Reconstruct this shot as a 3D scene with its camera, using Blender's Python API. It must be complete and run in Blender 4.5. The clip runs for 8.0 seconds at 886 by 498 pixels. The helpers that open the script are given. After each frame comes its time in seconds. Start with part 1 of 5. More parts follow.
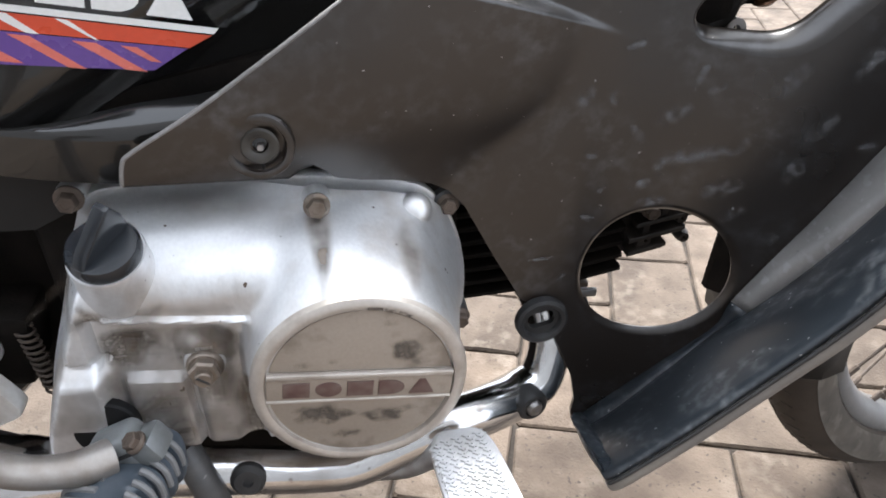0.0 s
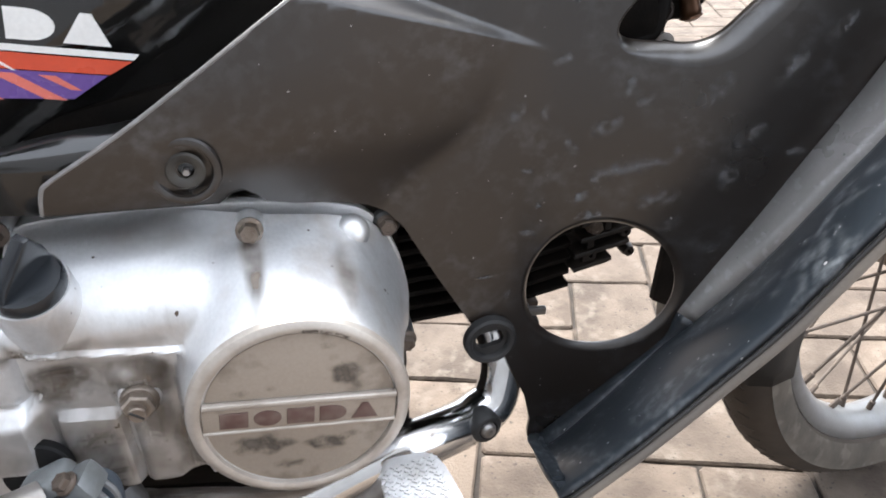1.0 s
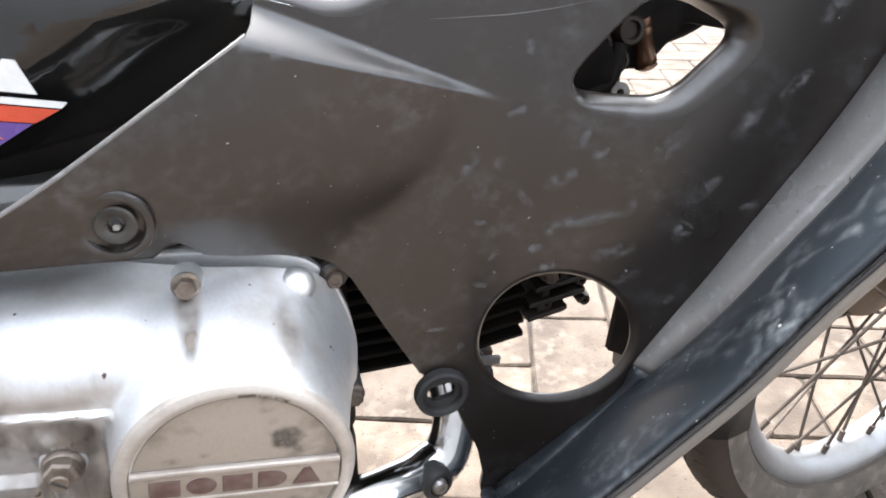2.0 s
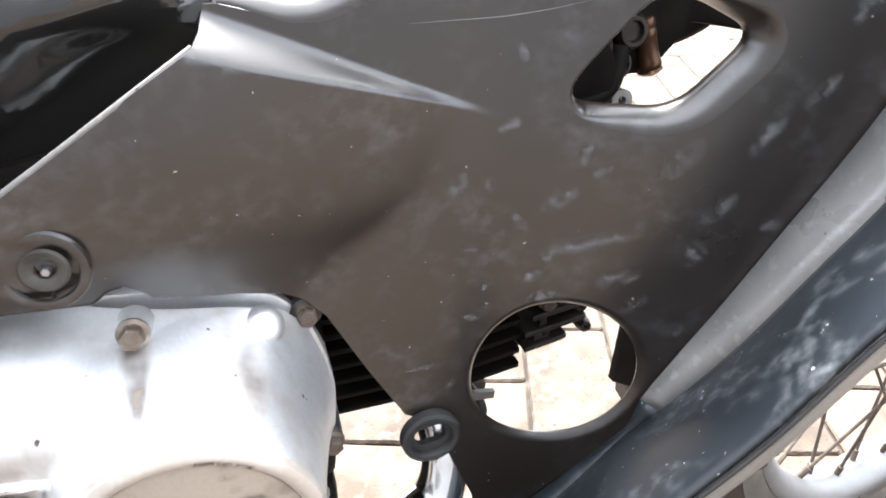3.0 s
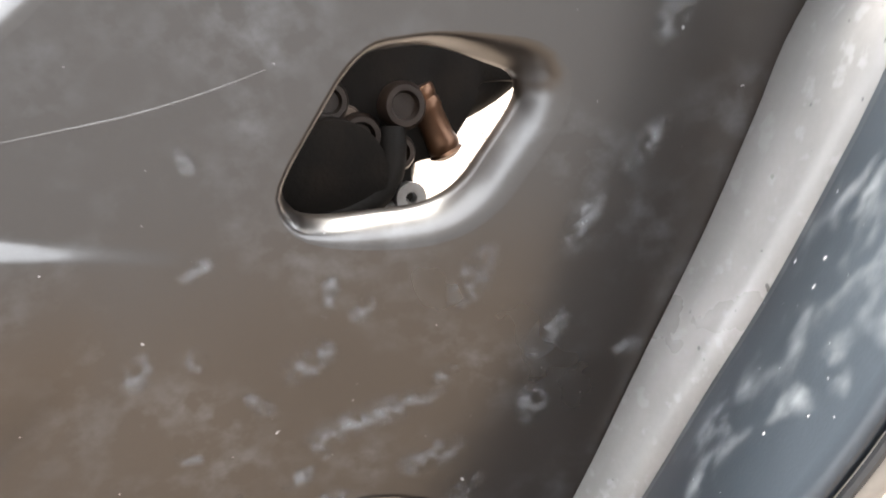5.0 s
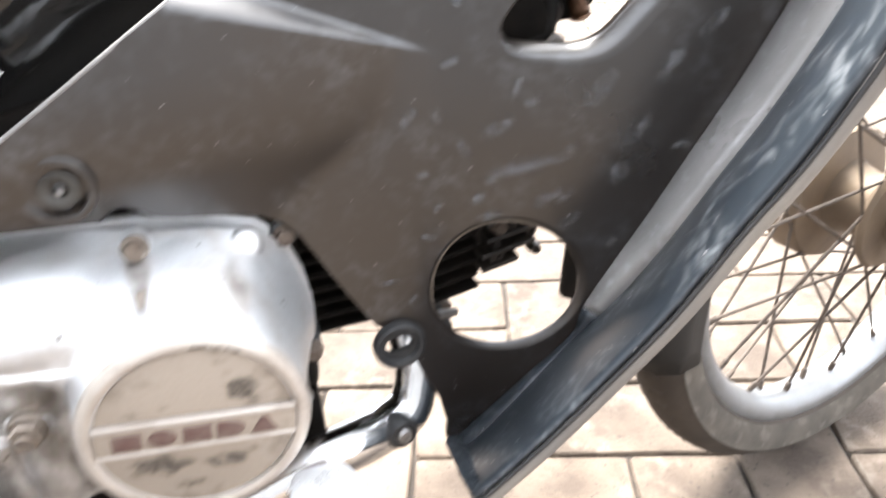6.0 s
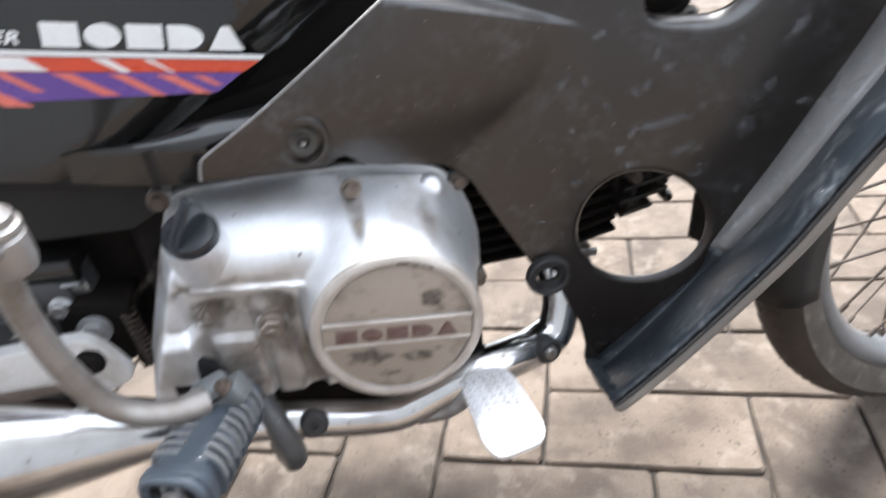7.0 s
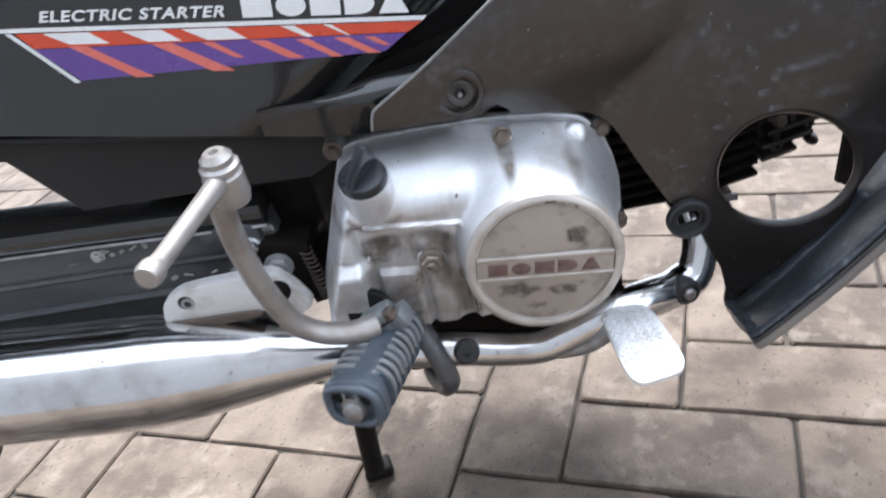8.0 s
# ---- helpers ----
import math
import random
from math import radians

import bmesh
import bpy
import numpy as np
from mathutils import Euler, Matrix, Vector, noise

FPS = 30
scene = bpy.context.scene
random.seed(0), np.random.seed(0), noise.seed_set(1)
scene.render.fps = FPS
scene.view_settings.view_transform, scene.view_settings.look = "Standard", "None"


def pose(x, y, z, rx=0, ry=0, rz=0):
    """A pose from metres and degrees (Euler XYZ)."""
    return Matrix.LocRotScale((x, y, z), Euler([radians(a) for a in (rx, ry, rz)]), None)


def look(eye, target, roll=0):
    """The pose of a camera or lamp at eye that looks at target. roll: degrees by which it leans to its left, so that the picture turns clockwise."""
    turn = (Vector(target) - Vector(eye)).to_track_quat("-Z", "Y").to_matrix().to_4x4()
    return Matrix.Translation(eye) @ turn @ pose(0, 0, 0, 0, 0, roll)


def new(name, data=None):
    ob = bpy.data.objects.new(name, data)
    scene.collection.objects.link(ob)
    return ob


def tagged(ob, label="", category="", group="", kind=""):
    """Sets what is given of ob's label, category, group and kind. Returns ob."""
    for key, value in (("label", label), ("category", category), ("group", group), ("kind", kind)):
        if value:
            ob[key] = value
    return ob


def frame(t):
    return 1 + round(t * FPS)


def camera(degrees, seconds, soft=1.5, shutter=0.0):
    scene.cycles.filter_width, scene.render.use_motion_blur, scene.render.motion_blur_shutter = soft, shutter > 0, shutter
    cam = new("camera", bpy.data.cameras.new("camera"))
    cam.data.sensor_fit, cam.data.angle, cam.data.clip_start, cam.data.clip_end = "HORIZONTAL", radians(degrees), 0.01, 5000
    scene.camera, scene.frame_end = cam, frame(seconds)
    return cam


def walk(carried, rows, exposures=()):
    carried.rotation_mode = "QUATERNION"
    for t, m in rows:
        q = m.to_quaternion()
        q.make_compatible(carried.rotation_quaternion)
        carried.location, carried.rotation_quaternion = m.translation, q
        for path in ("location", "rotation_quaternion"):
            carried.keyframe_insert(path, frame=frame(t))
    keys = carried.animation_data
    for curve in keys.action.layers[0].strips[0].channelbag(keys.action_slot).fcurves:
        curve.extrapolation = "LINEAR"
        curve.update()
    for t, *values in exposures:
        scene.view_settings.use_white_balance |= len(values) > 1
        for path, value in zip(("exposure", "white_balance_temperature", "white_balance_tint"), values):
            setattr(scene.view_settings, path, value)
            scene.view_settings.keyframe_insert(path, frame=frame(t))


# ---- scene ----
# camera and its way
cam = camera(62.73, 8.0, soft=1.8, shutter=0.5)
PATH = [
    (0, (-0.0023, -0.4182, 0.5696), (0.0703, -0.0080, 0.2931), -0.84),
    (0.5, (0.0075, -0.4133, 0.5638), (0.0720, 0.0010, 0.2915), -1.79),
    (1, (0.0163, -0.4250, 0.5591), (0.1089, -0.0049, 0.3042), -2.12),
    (1.5, (0.0235, -0.4190, 0.5589), (0.1161, 0.0024, 0.3062), -2.25),
    (2, (0.0287, -0.4069, 0.5670), (0.1475, 0.0140, 0.3247), 0.03),
    (3.5, (0.0559, -0.3436, 0.5583), (0.1820, 0.0739, 0.3138), -0.53),
    (4, (0.0839, -0.3170, 0.5648), (0.2190, 0.1041, 0.3315), -2.68),
    (4.2, (0.1072, -0.2971, 0.5674), (0.2618, 0.1159, 0.3317), -5.34),
    (5.3, (0.1700, -0.2847, 0.5148), (0.3088, 0.1615, 0.3369), -11.77),
    (5.5, (0.1494, -0.3333, 0.5375), (0.2408, 0.1030, 0.3111), -11.58),
    (5.9, (0.0659, -0.4250, 0.5647), (0.1933, -0.0104, 0.3160), -3.63),
    (6, (0.0473, -0.4337, 0.5581), (0.1699, -0.0203, 0.3050), -2.94),
    (6.2, (0.0333, -0.4461, 0.5521), (0.1306, -0.0289, 0.2944), -5.36),
    (6.5, (0.0212, -0.4804, 0.5541), (0.1069, -0.0592, 0.2987), -6.53),
    (6.7, (0.0132, -0.5008, 0.5676), (0.0843, -0.0705, 0.3232), -7.69),
    (7, (-0.0010, -0.5114, 0.5894), (0.0439, -0.0893, 0.3251), -7.83),
    (7.5, (-0.0156, -0.5371, 0.5799), (-0.0322, -0.1311, 0.2887), -9.23),
    (7.8, (-0.0128, -0.5452, 0.5969), (-0.0532, -0.1222, 0.3334), -12.89),
    (8, (-0.0187, -0.5591, 0.5984), (-0.0641, -0.1387, 0.3315), -14.38),
]
EV = 2.14
walk(cam, [(t, look(eye, target, roll)) for t, eye, target, roll in PATH],
     exposures=[(t, EV + e, k, 10) for t, e, k in ((0.0, -0.12, 6500), (0.5, 0.02, 6500), (1.5, 0.2, 6500), (2.0, 0.5, 6500), (3.3, 1.05, 6600), (4.2, 1.35, 6900), (5.5, 1.6, 7050), (5.9, 1.15, 6800),
                                                  (6.2, 0.6, 6500), (6.6, 0.1, 6350), (7.0, 0.1, 6350), (7.5, -0.25, 6000), (8.0, -0.08, 6050))])

# daylight: a pale overcast sky and a soft sun from beyond the machine
world = bpy.data.worlds.new("world")
scene.world = world
world.use_nodes = True
wn, wl = world.node_tree.nodes, world.node_tree.links
SUN_ELEV, SUN_AZ = 62.0, 4.0          # height, and turn from +y towards +x
sky = wn.new("ShaderNodeTexSky")
sky.sky_type = "NISHITA"
sky.sun_disc = False
sky.sun_elevation = radians(SUN_ELEV)
sky.sun_rotation = radians(SUN_AZ)
sky.air_density, sky.dust_density, sky.ozone_density = 1.0, 4.0, 1.0
pale = wn.new("ShaderNodeHueSaturation")
pale.inputs["Saturation"].default_value = 0.12
wl.new(sky.outputs[0], pale.inputs["Color"])
cloud = wn.new("ShaderNodeMix")           # an even layer of cloud over most of the sky
cloud.data_type = "RGBA"
cloud.inputs[0].default_value = 0.8
cloud.inputs[7].default_value = (4.95, 5.4, 6.2, 1)
wl.new(pale.outputs[0], cloud.inputs[6])
wl.new(cloud.outputs[2], wn["Background"].inputs["Color"])
wn["Background"].inputs["Strength"].default_value = 0.13
sun = new("sun", bpy.data.lights.new("sun", "SUN"))
sun.data.energy, sun.data.angle, sun.data.color = 4.2, radians(30), (1.0, 0.98, 0.95)
az, el = radians(SUN_AZ), radians(SUN_ELEV)
SUN_FROM = Vector((math.sin(az) * math.cos(el), math.cos(az) * math.cos(el), math.sin(el)))
sun.matrix_world = look(SUN_FROM * 8, (0, 0, 0))


# ---- materials
def mat(name, base, rough=0.5, metal=0.0, tint=None, tint_scale=18.0, tint_amount=0.5, lo=0.4, hi=0.7,
        fine=220.0, bump=0.15, bump_dist=0.0004, rough_var=0.15, spec=0.5, coat=0.0, per_object=0.0, stretch=(1, 1, 1), spots=None, cluster=None, specks=None, coat_rough=0.03, ragged=None):
    """A surface: base colour, a second colour in blotches, fine grain in relief, uneven gloss. spots: colour, scale, threshold of small marks."""
    m = bpy.data.materials.new(name)
    m.use_nodes = True
    n, l = m.node_tree.nodes, m.node_tree.links
    b = n["Principled BSDF"]
    geo = n.new("ShaderNodeTexCoord")
    mp = n.new("ShaderNodeMapping")
    mp.inputs["Scale"].default_value = stretch
    l.new(geo.outputs["Object"], mp.inputs["Vector"])
    seed = mp.outputs[0]
    info = n.new("ShaderNodeObjectInfo")
    if per_object:
        add = n.new("ShaderNodeVectorMath")
        mul = n.new("ShaderNodeMath")
        mul.operation = "MULTIPLY"
        mul.inputs[1].default_value = 37.0
        l.new(info.outputs["Random"], mul.inputs[0])
        l.new(mp.outputs[0], add.inputs[0])
        l.new(mul.outputs[0], add.inputs[1])
        seed = add.outputs[0]

    def noise_tex(scale, detail):
        t = n.new("ShaderNodeTexNoise")
        t.inputs["Scale"].default_value, t.inputs["Detail"].default_value = scale, detail
        l.new(seed, t.inputs["Vector"])
        return t

    def ramp(src, a, c):
        r = n.new("ShaderNodeMapRange")
        r.inputs["From Min"].default_value, r.inputs["From Max"].default_value = a, c
        l.new(src, r.inputs["Value"])
        return r.outputs[0]

    def mix(fac, a, c):
        x = n.new("ShaderNodeMix")
        x.data_type = "RGBA"
        for k, v in ((0, fac), (6, a), (7, c)):
            if hasattr(v, "is_linked"):
                l.new(v, x.inputs[k])
            else:
                x.inputs[k].default_value = v if k == 0 else (*v, 1)
        return x.outputs[2]

    big = noise_tex(tint_scale, 5.0)
    small = noise_tex(fine, 3.0)
    patch = ramp(big.outputs["Fac"], lo, hi)
    amt = n.new("ShaderNodeMath")
    amt.operation = "MULTIPLY"
    amt.inputs[1].default_value = tint_amount
    l.new(patch, amt.inputs[0])
    col = mix(amt.outputs[0], base, tint or tuple(c * 0.7 for c in base))
    grain = ramp(small.outputs["Fac"], 0.3, 0.7)
    g = n.new("ShaderNodeMath")
    g.operation = "MULTIPLY"
    g.inputs[1].default_value = 0.18
    l.new(grain, g.inputs[0])
    col = mix(g.outputs[0], col, tuple(c * 0.55 for c in base))
    if spots:
        s = noise_tex(spots[1], 4.0)
        sp = ramp(s.outputs["Fac"], spots[2], spots[2] + (spots[4] if len(spots) > 4 else 0.09))
        k = n.new("ShaderNodeMath")
        k.operation = "MULTIPLY"
        k.inputs[1].default_value = spots[3]
        l.new(sp, k.inputs[0])
        if cluster:
            c = noise_tex(cluster[0], 3.0)
            kk = n.new("ShaderNodeMath")
            kk.operation = "MULTIPLY"
            l.new(k.outputs[0], kk.inputs[0])
            l.new(ramp(c.outputs["Fac"], cluster[1], cluster[2]), kk.inputs[1])
            k = kk
        col = mix(k.outputs[0], col, spots[0])
    if specks:
        s = noise_tex(specks[1], 1.0)
        col = mix(ramp(s.outputs["Fac"], specks[2], specks[2] + 0.03), col, specks[0])
    if per_object:
        hsv = n.new("ShaderNodeHueSaturation")
        r = n.new("ShaderNodeMapRange")
        r.inputs["To Min"].default_value, r.inputs["To Max"].default_value = 1 - per_object, 1 + per_object
        l.new(info.outputs["Random"], r.inputs["Value"])
        l.new(r.outputs[0], hsv.inputs["Value"])
        l.new(col, hsv.inputs["Color"])
        col = hsv.outputs[0]
    l.new(col, b.inputs["Base Color"])
    rr = n.new("ShaderNodeMapRange")
    rr.inputs["To Min"].default_value, rr.inputs["To Max"].default_value = max(0.02, rough - rough_var), min(1, rough + rough_var)
    l.new(big.outputs["Fac"], rr.inputs["Value"])
    l.new(rr.outputs[0], b.inputs["Roughness"])
    b.inputs["Metallic"].default_value = metal
    b.inputs["Specular IOR Level"].default_value = spec
    b.inputs["Coat Weight"].default_value = coat
    b.inputs["Coat Roughness"].default_value = coat_rough
    if ragged:
        fade = n.new("ShaderNodeAttribute")
        fade.attribute_name = "fade"
        thin = n.new("ShaderNodeMath")
        thin.operation = "MULTIPLY"
        l.new(ramp(noise_tex(ragged[0], 4.0).outputs["Fac"], ragged[1], ragged[2]), thin.inputs[0])
        l.new(fade.outputs["Fac"], thin.inputs[1])
        l.new(thin.outputs[0], b.inputs["Alpha"])
    if bump:
        bp = n.new("ShaderNodeBump")
        bp.inputs["Strength"].default_value, bp.inputs["Distance"].default_value = bump, bump_dist
        l.new(small.outputs["Fac"], bp.inputs["Height"])
        l.new(bp.outputs[0], b.inputs["Normal"])
    return m


PLASTIC = mat("worn_black_plastic", (0.0100, 0.0076, 0.0062), 0.30, tint=(0.024, 0.0155, 0.0100), tint_scale=7, tint_amount=0.7, lo=0.2, hi=0.9, spec=0.75,
              fine=900, bump=0.08, bump_dist=0.0003, rough_var=0.10, coat=0.38, coat_rough=0.22, spots=((0.135, 0.142, 0.152), 130, 0.43, 0.36, 0.30), cluster=(24, 0.46, 0.72), stretch=(1.0, 1.0, 1.1),
              specks=((0.28, 0.28, 0.28), 330, 0.79))
# same black plastic; its blue base stands for reflected sky, the smudges are real
WINGPLASTIC = mat("smudged_plastic_sky_tint", (0.0155, 0.0200, 0.0255), 0.34, tint=(0.031, 0.038, 0.046), tint_scale=11, tint_amount=0.8, lo=0.3, hi=0.75, spec=0.45,
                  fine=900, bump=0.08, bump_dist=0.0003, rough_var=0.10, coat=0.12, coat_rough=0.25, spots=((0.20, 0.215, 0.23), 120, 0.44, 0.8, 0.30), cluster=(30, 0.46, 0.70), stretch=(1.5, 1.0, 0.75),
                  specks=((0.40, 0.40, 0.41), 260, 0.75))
SCUFF = mat("whitish_scuff", (0.22, 0.228, 0.24), 0.55, tint=(0.10, 0.10, 0.105), tint_scale=120, fine=700, bump=0.0, ragged=(230, 0.40, 0.68))
DUSTRING = mat("dusty_black_plastic", (0.050, 0.045, 0.038), 0.55, tint=(0.020, 0.018, 0.016), tint_scale=70, tint_amount=0.8, fine=700, bump=0.15)
# worn grey, with the base raised further for the sky it mirrors
STRIP = mat("grey_worn_strip_sheen", (0.205, 0.196, 0.190), 0.32, spec=0.9, tint=(0.130, 0.126, 0.122), tint_scale=26, tint_amount=0.7, lo=0.4, hi=0.7, fine=500, bump=0.1,
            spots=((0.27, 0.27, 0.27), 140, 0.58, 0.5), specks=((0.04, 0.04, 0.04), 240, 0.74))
# rubbed crest, made paler for the highlight that runs along it
CREST = mat("rubbed_crest_highlight", (0.33, 0.33, 0.33), 0.35, tint=(0.20, 0.20, 0.205), tint_scale=40, tint_amount=0.8, fine=500, bump=0.1)
SCRATCH = mat("pale_scratch", (0.15, 0.145, 0.14), 0.6, fine=700, bump=0.0)
GLOSS = mat("glossy_black_paint", (0.010, 0.0098, 0.0095), 0.16, tint=(0.026, 0.0245, 0.022), tint_scale=6, fine=600, bump=0.03, rough_var=0.06, coat=0.5)
DULLBLACK = mat("dull_black_plastic", (0.011, 0.0107, 0.0105), 0.5, spec=0.35, tint=(0.028, 0.025, 0.022), tint_scale=12, fine=700, bump=0.1)
TRIM = mat("beige_edge_plastic", (0.17, 0.155, 0.14), 0.6, tint=(0.30, 0.265, 0.22), tint_scale=14, fine=500, bump=0.15)
ALU = mat("weathered_cast_aluminium", (0.74, 0.745, 0.75), 0.47, 0.80, tint=(0.44, 0.375, 0.31), tint_scale=24, tint_amount=0.75, lo=0.50, hi=0.74, stretch=(1.15, 1.0, 0.7),
          fine=420, bump=0.3, bump_dist=0.0004, rough_var=0.12, spots=((0.16, 0.125, 0.095), 60, 0.50, 0.55, 0.22), cluster=(20, 0.55, 0.70), specks=((0.12, 0.09, 0.07), 230, 0.76))
RIMALU = mat("tarnished_rim_alloy", (0.58, 0.535, 0.485), 0.45, 0.6, tint=(0.34, 0.285, 0.235), tint_scale=45, tint_amount=0.75, lo=0.48, hi=0.72, fine=500, bump=0.3)
ALU_DIRTY = mat("grimy_grey_enamel", (0.37, 0.315, 0.262), 0.5, 0.35, tint=(0.18, 0.148, 0.118), tint_scale=60, tint_amount=0.7, lo=0.55, hi=0.70,
                fine=700, bump=0.3, rough_var=0.12)
RED_WORN = mat("worn_red_paint", (0.105, 0.055, 0.046), 0.6, tint=(0.22, 0.17, 0.14), tint_scale=150, fine=600)
CHROME = mat("pitted_chrome", (0.74, 0.745, 0.75), 0.14, 1.0, tint=(0.30, 0.25, 0.21), tint_scale=30, tint_amount=0.6, lo=0.48, hi=0.75,
             fine=500, bump=0.1, bump_dist=0.0003, rough_var=0.08, spots=((0.16, 0.10, 0.06), 120, 0.66, 0.7))
GRIME = mat("brown_grime_and_tan", (0.235, 0.185, 0.140), 0.65, tint=(0.11, 0.084, 0.062), tint_scale=70, tint_amount=0.8, lo=0.4, hi=0.6, fine=500, bump=0.2, ragged=(60, 0.18, 0.80))
SOOT = mat("dark_worn_through_patch", (0.085, 0.070, 0.058), 0.6, tint=(0.15, 0.125, 0.10), tint_scale=140, tint_amount=0.8, fine=500, bump=0.2, ragged=(150, 0.28, 0.62))
PLUG = mat("blue_grey_hard_plastic", (0.008, 0.0105, 0.014), 0.24, tint=(0.020, 0.025, 0.031), tint_scale=60, fine=700, bump=0.08, coat=0.3, coat_rough=0.2)
FINMETAL = mat("oily_brown_black_casting", (0.015, 0.0125, 0.011), 0.45, 0.2, spec=0.5, tint=(0.050, 0.040, 0.033), tint_scale=70, tint_amount=0.7, fine=420, bump=0.4, bump_dist=0.0005)
FORGED = mat("dull_blue_grey_forging", (0.25, 0.265, 0.27), 0.5, 0.5, tint=(0.15, 0.15, 0.145), tint_scale=70, fine=500, bump=0.3)
KICKMETAL = mat("browned_forged_steel", (0.40, 0.375, 0.35), 0.45, 0.75, tint=(0.17, 0.125, 0.09), tint_scale=34, tint_amount=0.75, lo=0.46, hi=0.72, fine=500, bump=0.3, rough_var=0.12)
STEEL = mat("dull_plated_steel", (0.46, 0.465, 0.47), 0.40, 0.8, tint=(0.20, 0.165, 0.135), tint_scale=55, tint_amount=0.75, fine=600, bump=0.3, rough_var=0.15)
PADMETAL = mat("polished_tread_metal", (0.80, 0.80, 0.80), 0.36, 0.3, tint=(0.45, 0.43, 0.40), tint_scale=60, fine=600)
RUSTBOLT = mat("brownish_plated_bolt", (0.30, 0.255, 0.215), 0.42, 0.7, tint=(0.12, 0.085, 0.06), tint_scale=110, tint_amount=0.8, fine=600, bump=0.3)
RUSTY = mat("rusty_steel", (0.13, 0.10, 0.08), 0.6, 0.5, tint=(0.08, 0.06, 0.05), tint_scale=90, fine=600, bump=0.4)
COPPER = mat("coppery_brown_metal", (0.11, 0.055, 0.030), 0.38, 0.7, tint=(0.07, 0.04, 0.028), tint_scale=80, fine=500)
RUBBER = mat("grey_blue_worn_rubber", (0.058, 0.072, 0.088), 0.36, tint=(0.10, 0.120, 0.142), tint_scale=50, fine=500, bump=0.2)
RIBRUB = mat("worn_grey_rubber_rib", (0.17, 0.172, 0.172), 0.5, tint=(0.20, 0.20, 0.20), tint_scale=70, fine=500, bump=0.2)
BLACKRUB = mat("soft_black_rubber", (0.008, 0.008, 0.0085), 0.7, spec=0.2, tint=(0.016, 0.015, 0.014), tint_scale=60, fine=600, bump=0.2)
GROMMET = mat("black_rubber", (0.02, 0.02, 0.021), 0.6, tint=(0.05, 0.048, 0.045), tint_scale=60, fine=600, bump=0.2)
TYRE = mat("dusty_tyre_rubber", (0.046, 0.034, 0.024), 0.85, tint=(0.024, 0.018, 0.013), tint_scale=24, tint_amount=0.6, fine=300, bump=0.3)
SIDEWALL = mat("dusty_sidewall_rubber", (0.070, 0.058, 0.044), 0.85, tint=(0.040, 0.033, 0.026), tint_scale=40, tint_amount=0.8, fine=300, bump=0.4, spots=((0.12, 0.105, 0.085), 60, 0.55, 0.5))
RIM = mat("dull_alloy_rim", (0.23, 0.235, 0.24), 0.42, 0.7, tint=(0.16, 0.15, 0.135), tint_scale=30, fine=400, bump=0.2)
SPOKE = mat("rusted_spoke", (0.07, 0.055, 0.045), 0.6, 0.4, tint=(0.16, 0.12, 0.09), tint_scale=120, fine=500)
FORK = mat("dusty_brown_metal", (0.17, 0.125, 0.085), 0.6, 0.3, tint=(0.10, 0.078, 0.06), tint_scale=30, fine=400, bump=0.3)
BROWNCAST = mat("oily_brown_casting", (0.016, 0.010, 0.0075), 0.40, 0.2, tint=(0.042, 0.026, 0.018), tint_scale=90, fine=500, bump=0.3)
MUD = mat("pale_dried_mud", (0.30, 0.285, 0.265), 0.9, tint=(0.18, 0.16, 0.14), tint_scale=120, fine=500, bump=0.3)
# black metal, base lowered further for the shade inside the machine
ENGINE = mat("shade_darkened_engine_metal", (0.0055, 0.0045, 0.0038), 0.65, 0.0, spec=0.12, tint=(0.016, 0.012, 0.0095), tint_scale=60, tint_amount=0.7, fine=500, bump=0.4, bump_dist=0.0006)
GREASE = mat("greasy_grey_metal", (0.062, 0.063, 0.065), 0.42, 0.3, tint=(0.13, 0.125, 0.12), tint_scale=22, tint_amount=0.6, fine=400, bump=0.3, stretch=(0.4, 1, 2.5),
             spots=((0.5, 0.48, 0.45), 90, 0.70, 0.6))
PALECAST = mat("pale_oxidised_casting", (0.62, 0.61, 0.585), 0.5, 0.35, tint=(0.34, 0.29, 0.24), tint_scale=40, tint_amount=0.8, lo=0.5, hi=0.72, fine=420, bump=0.3, rough_var=0.1)
WHITE = mat("white_decal", (0.80, 0.80, 0.78), 0.3, tint=(0.65, 0.64, 0.62), tint_scale=40, fine=500, bump=0.02)
RED = mat("red_decal", (0.62, 0.075, 0.03), 0.3, tint=(0.5, 0.06, 0.03), tint_scale=40, fine=500, bump=0.02)
PURPLE = mat("purple_decal", (0.13, 0.065, 0.27), 0.3, tint=(0.10, 0.05, 0.22), tint_scale=40, fine=500, bump=0.02)
PINK = mat("coral_decal", (0.68, 0.17, 0.13), 0.3, tint=(0.6, 0.13, 0.1), tint_scale=40, fine=500, bump=0.02)
PAVER = mat("sandy_concrete_paver", (0.090, 0.0675, 0.0500), 0.88, tint=(0.043, 0.030, 0.021), tint_scale=17, tint_amount=0.95, lo=0.40, hi=0.64,
            fine=330, bump=0.8, bump_dist=0.0014, rough_var=0.05, per_object=0.20, spots=((0.20, 0.172, 0.142), 55, 0.48, 0.42, 0.20), cluster=(12, 0.42, 0.66), specks=((0.034, 0.025, 0.018), 210, 0.69))
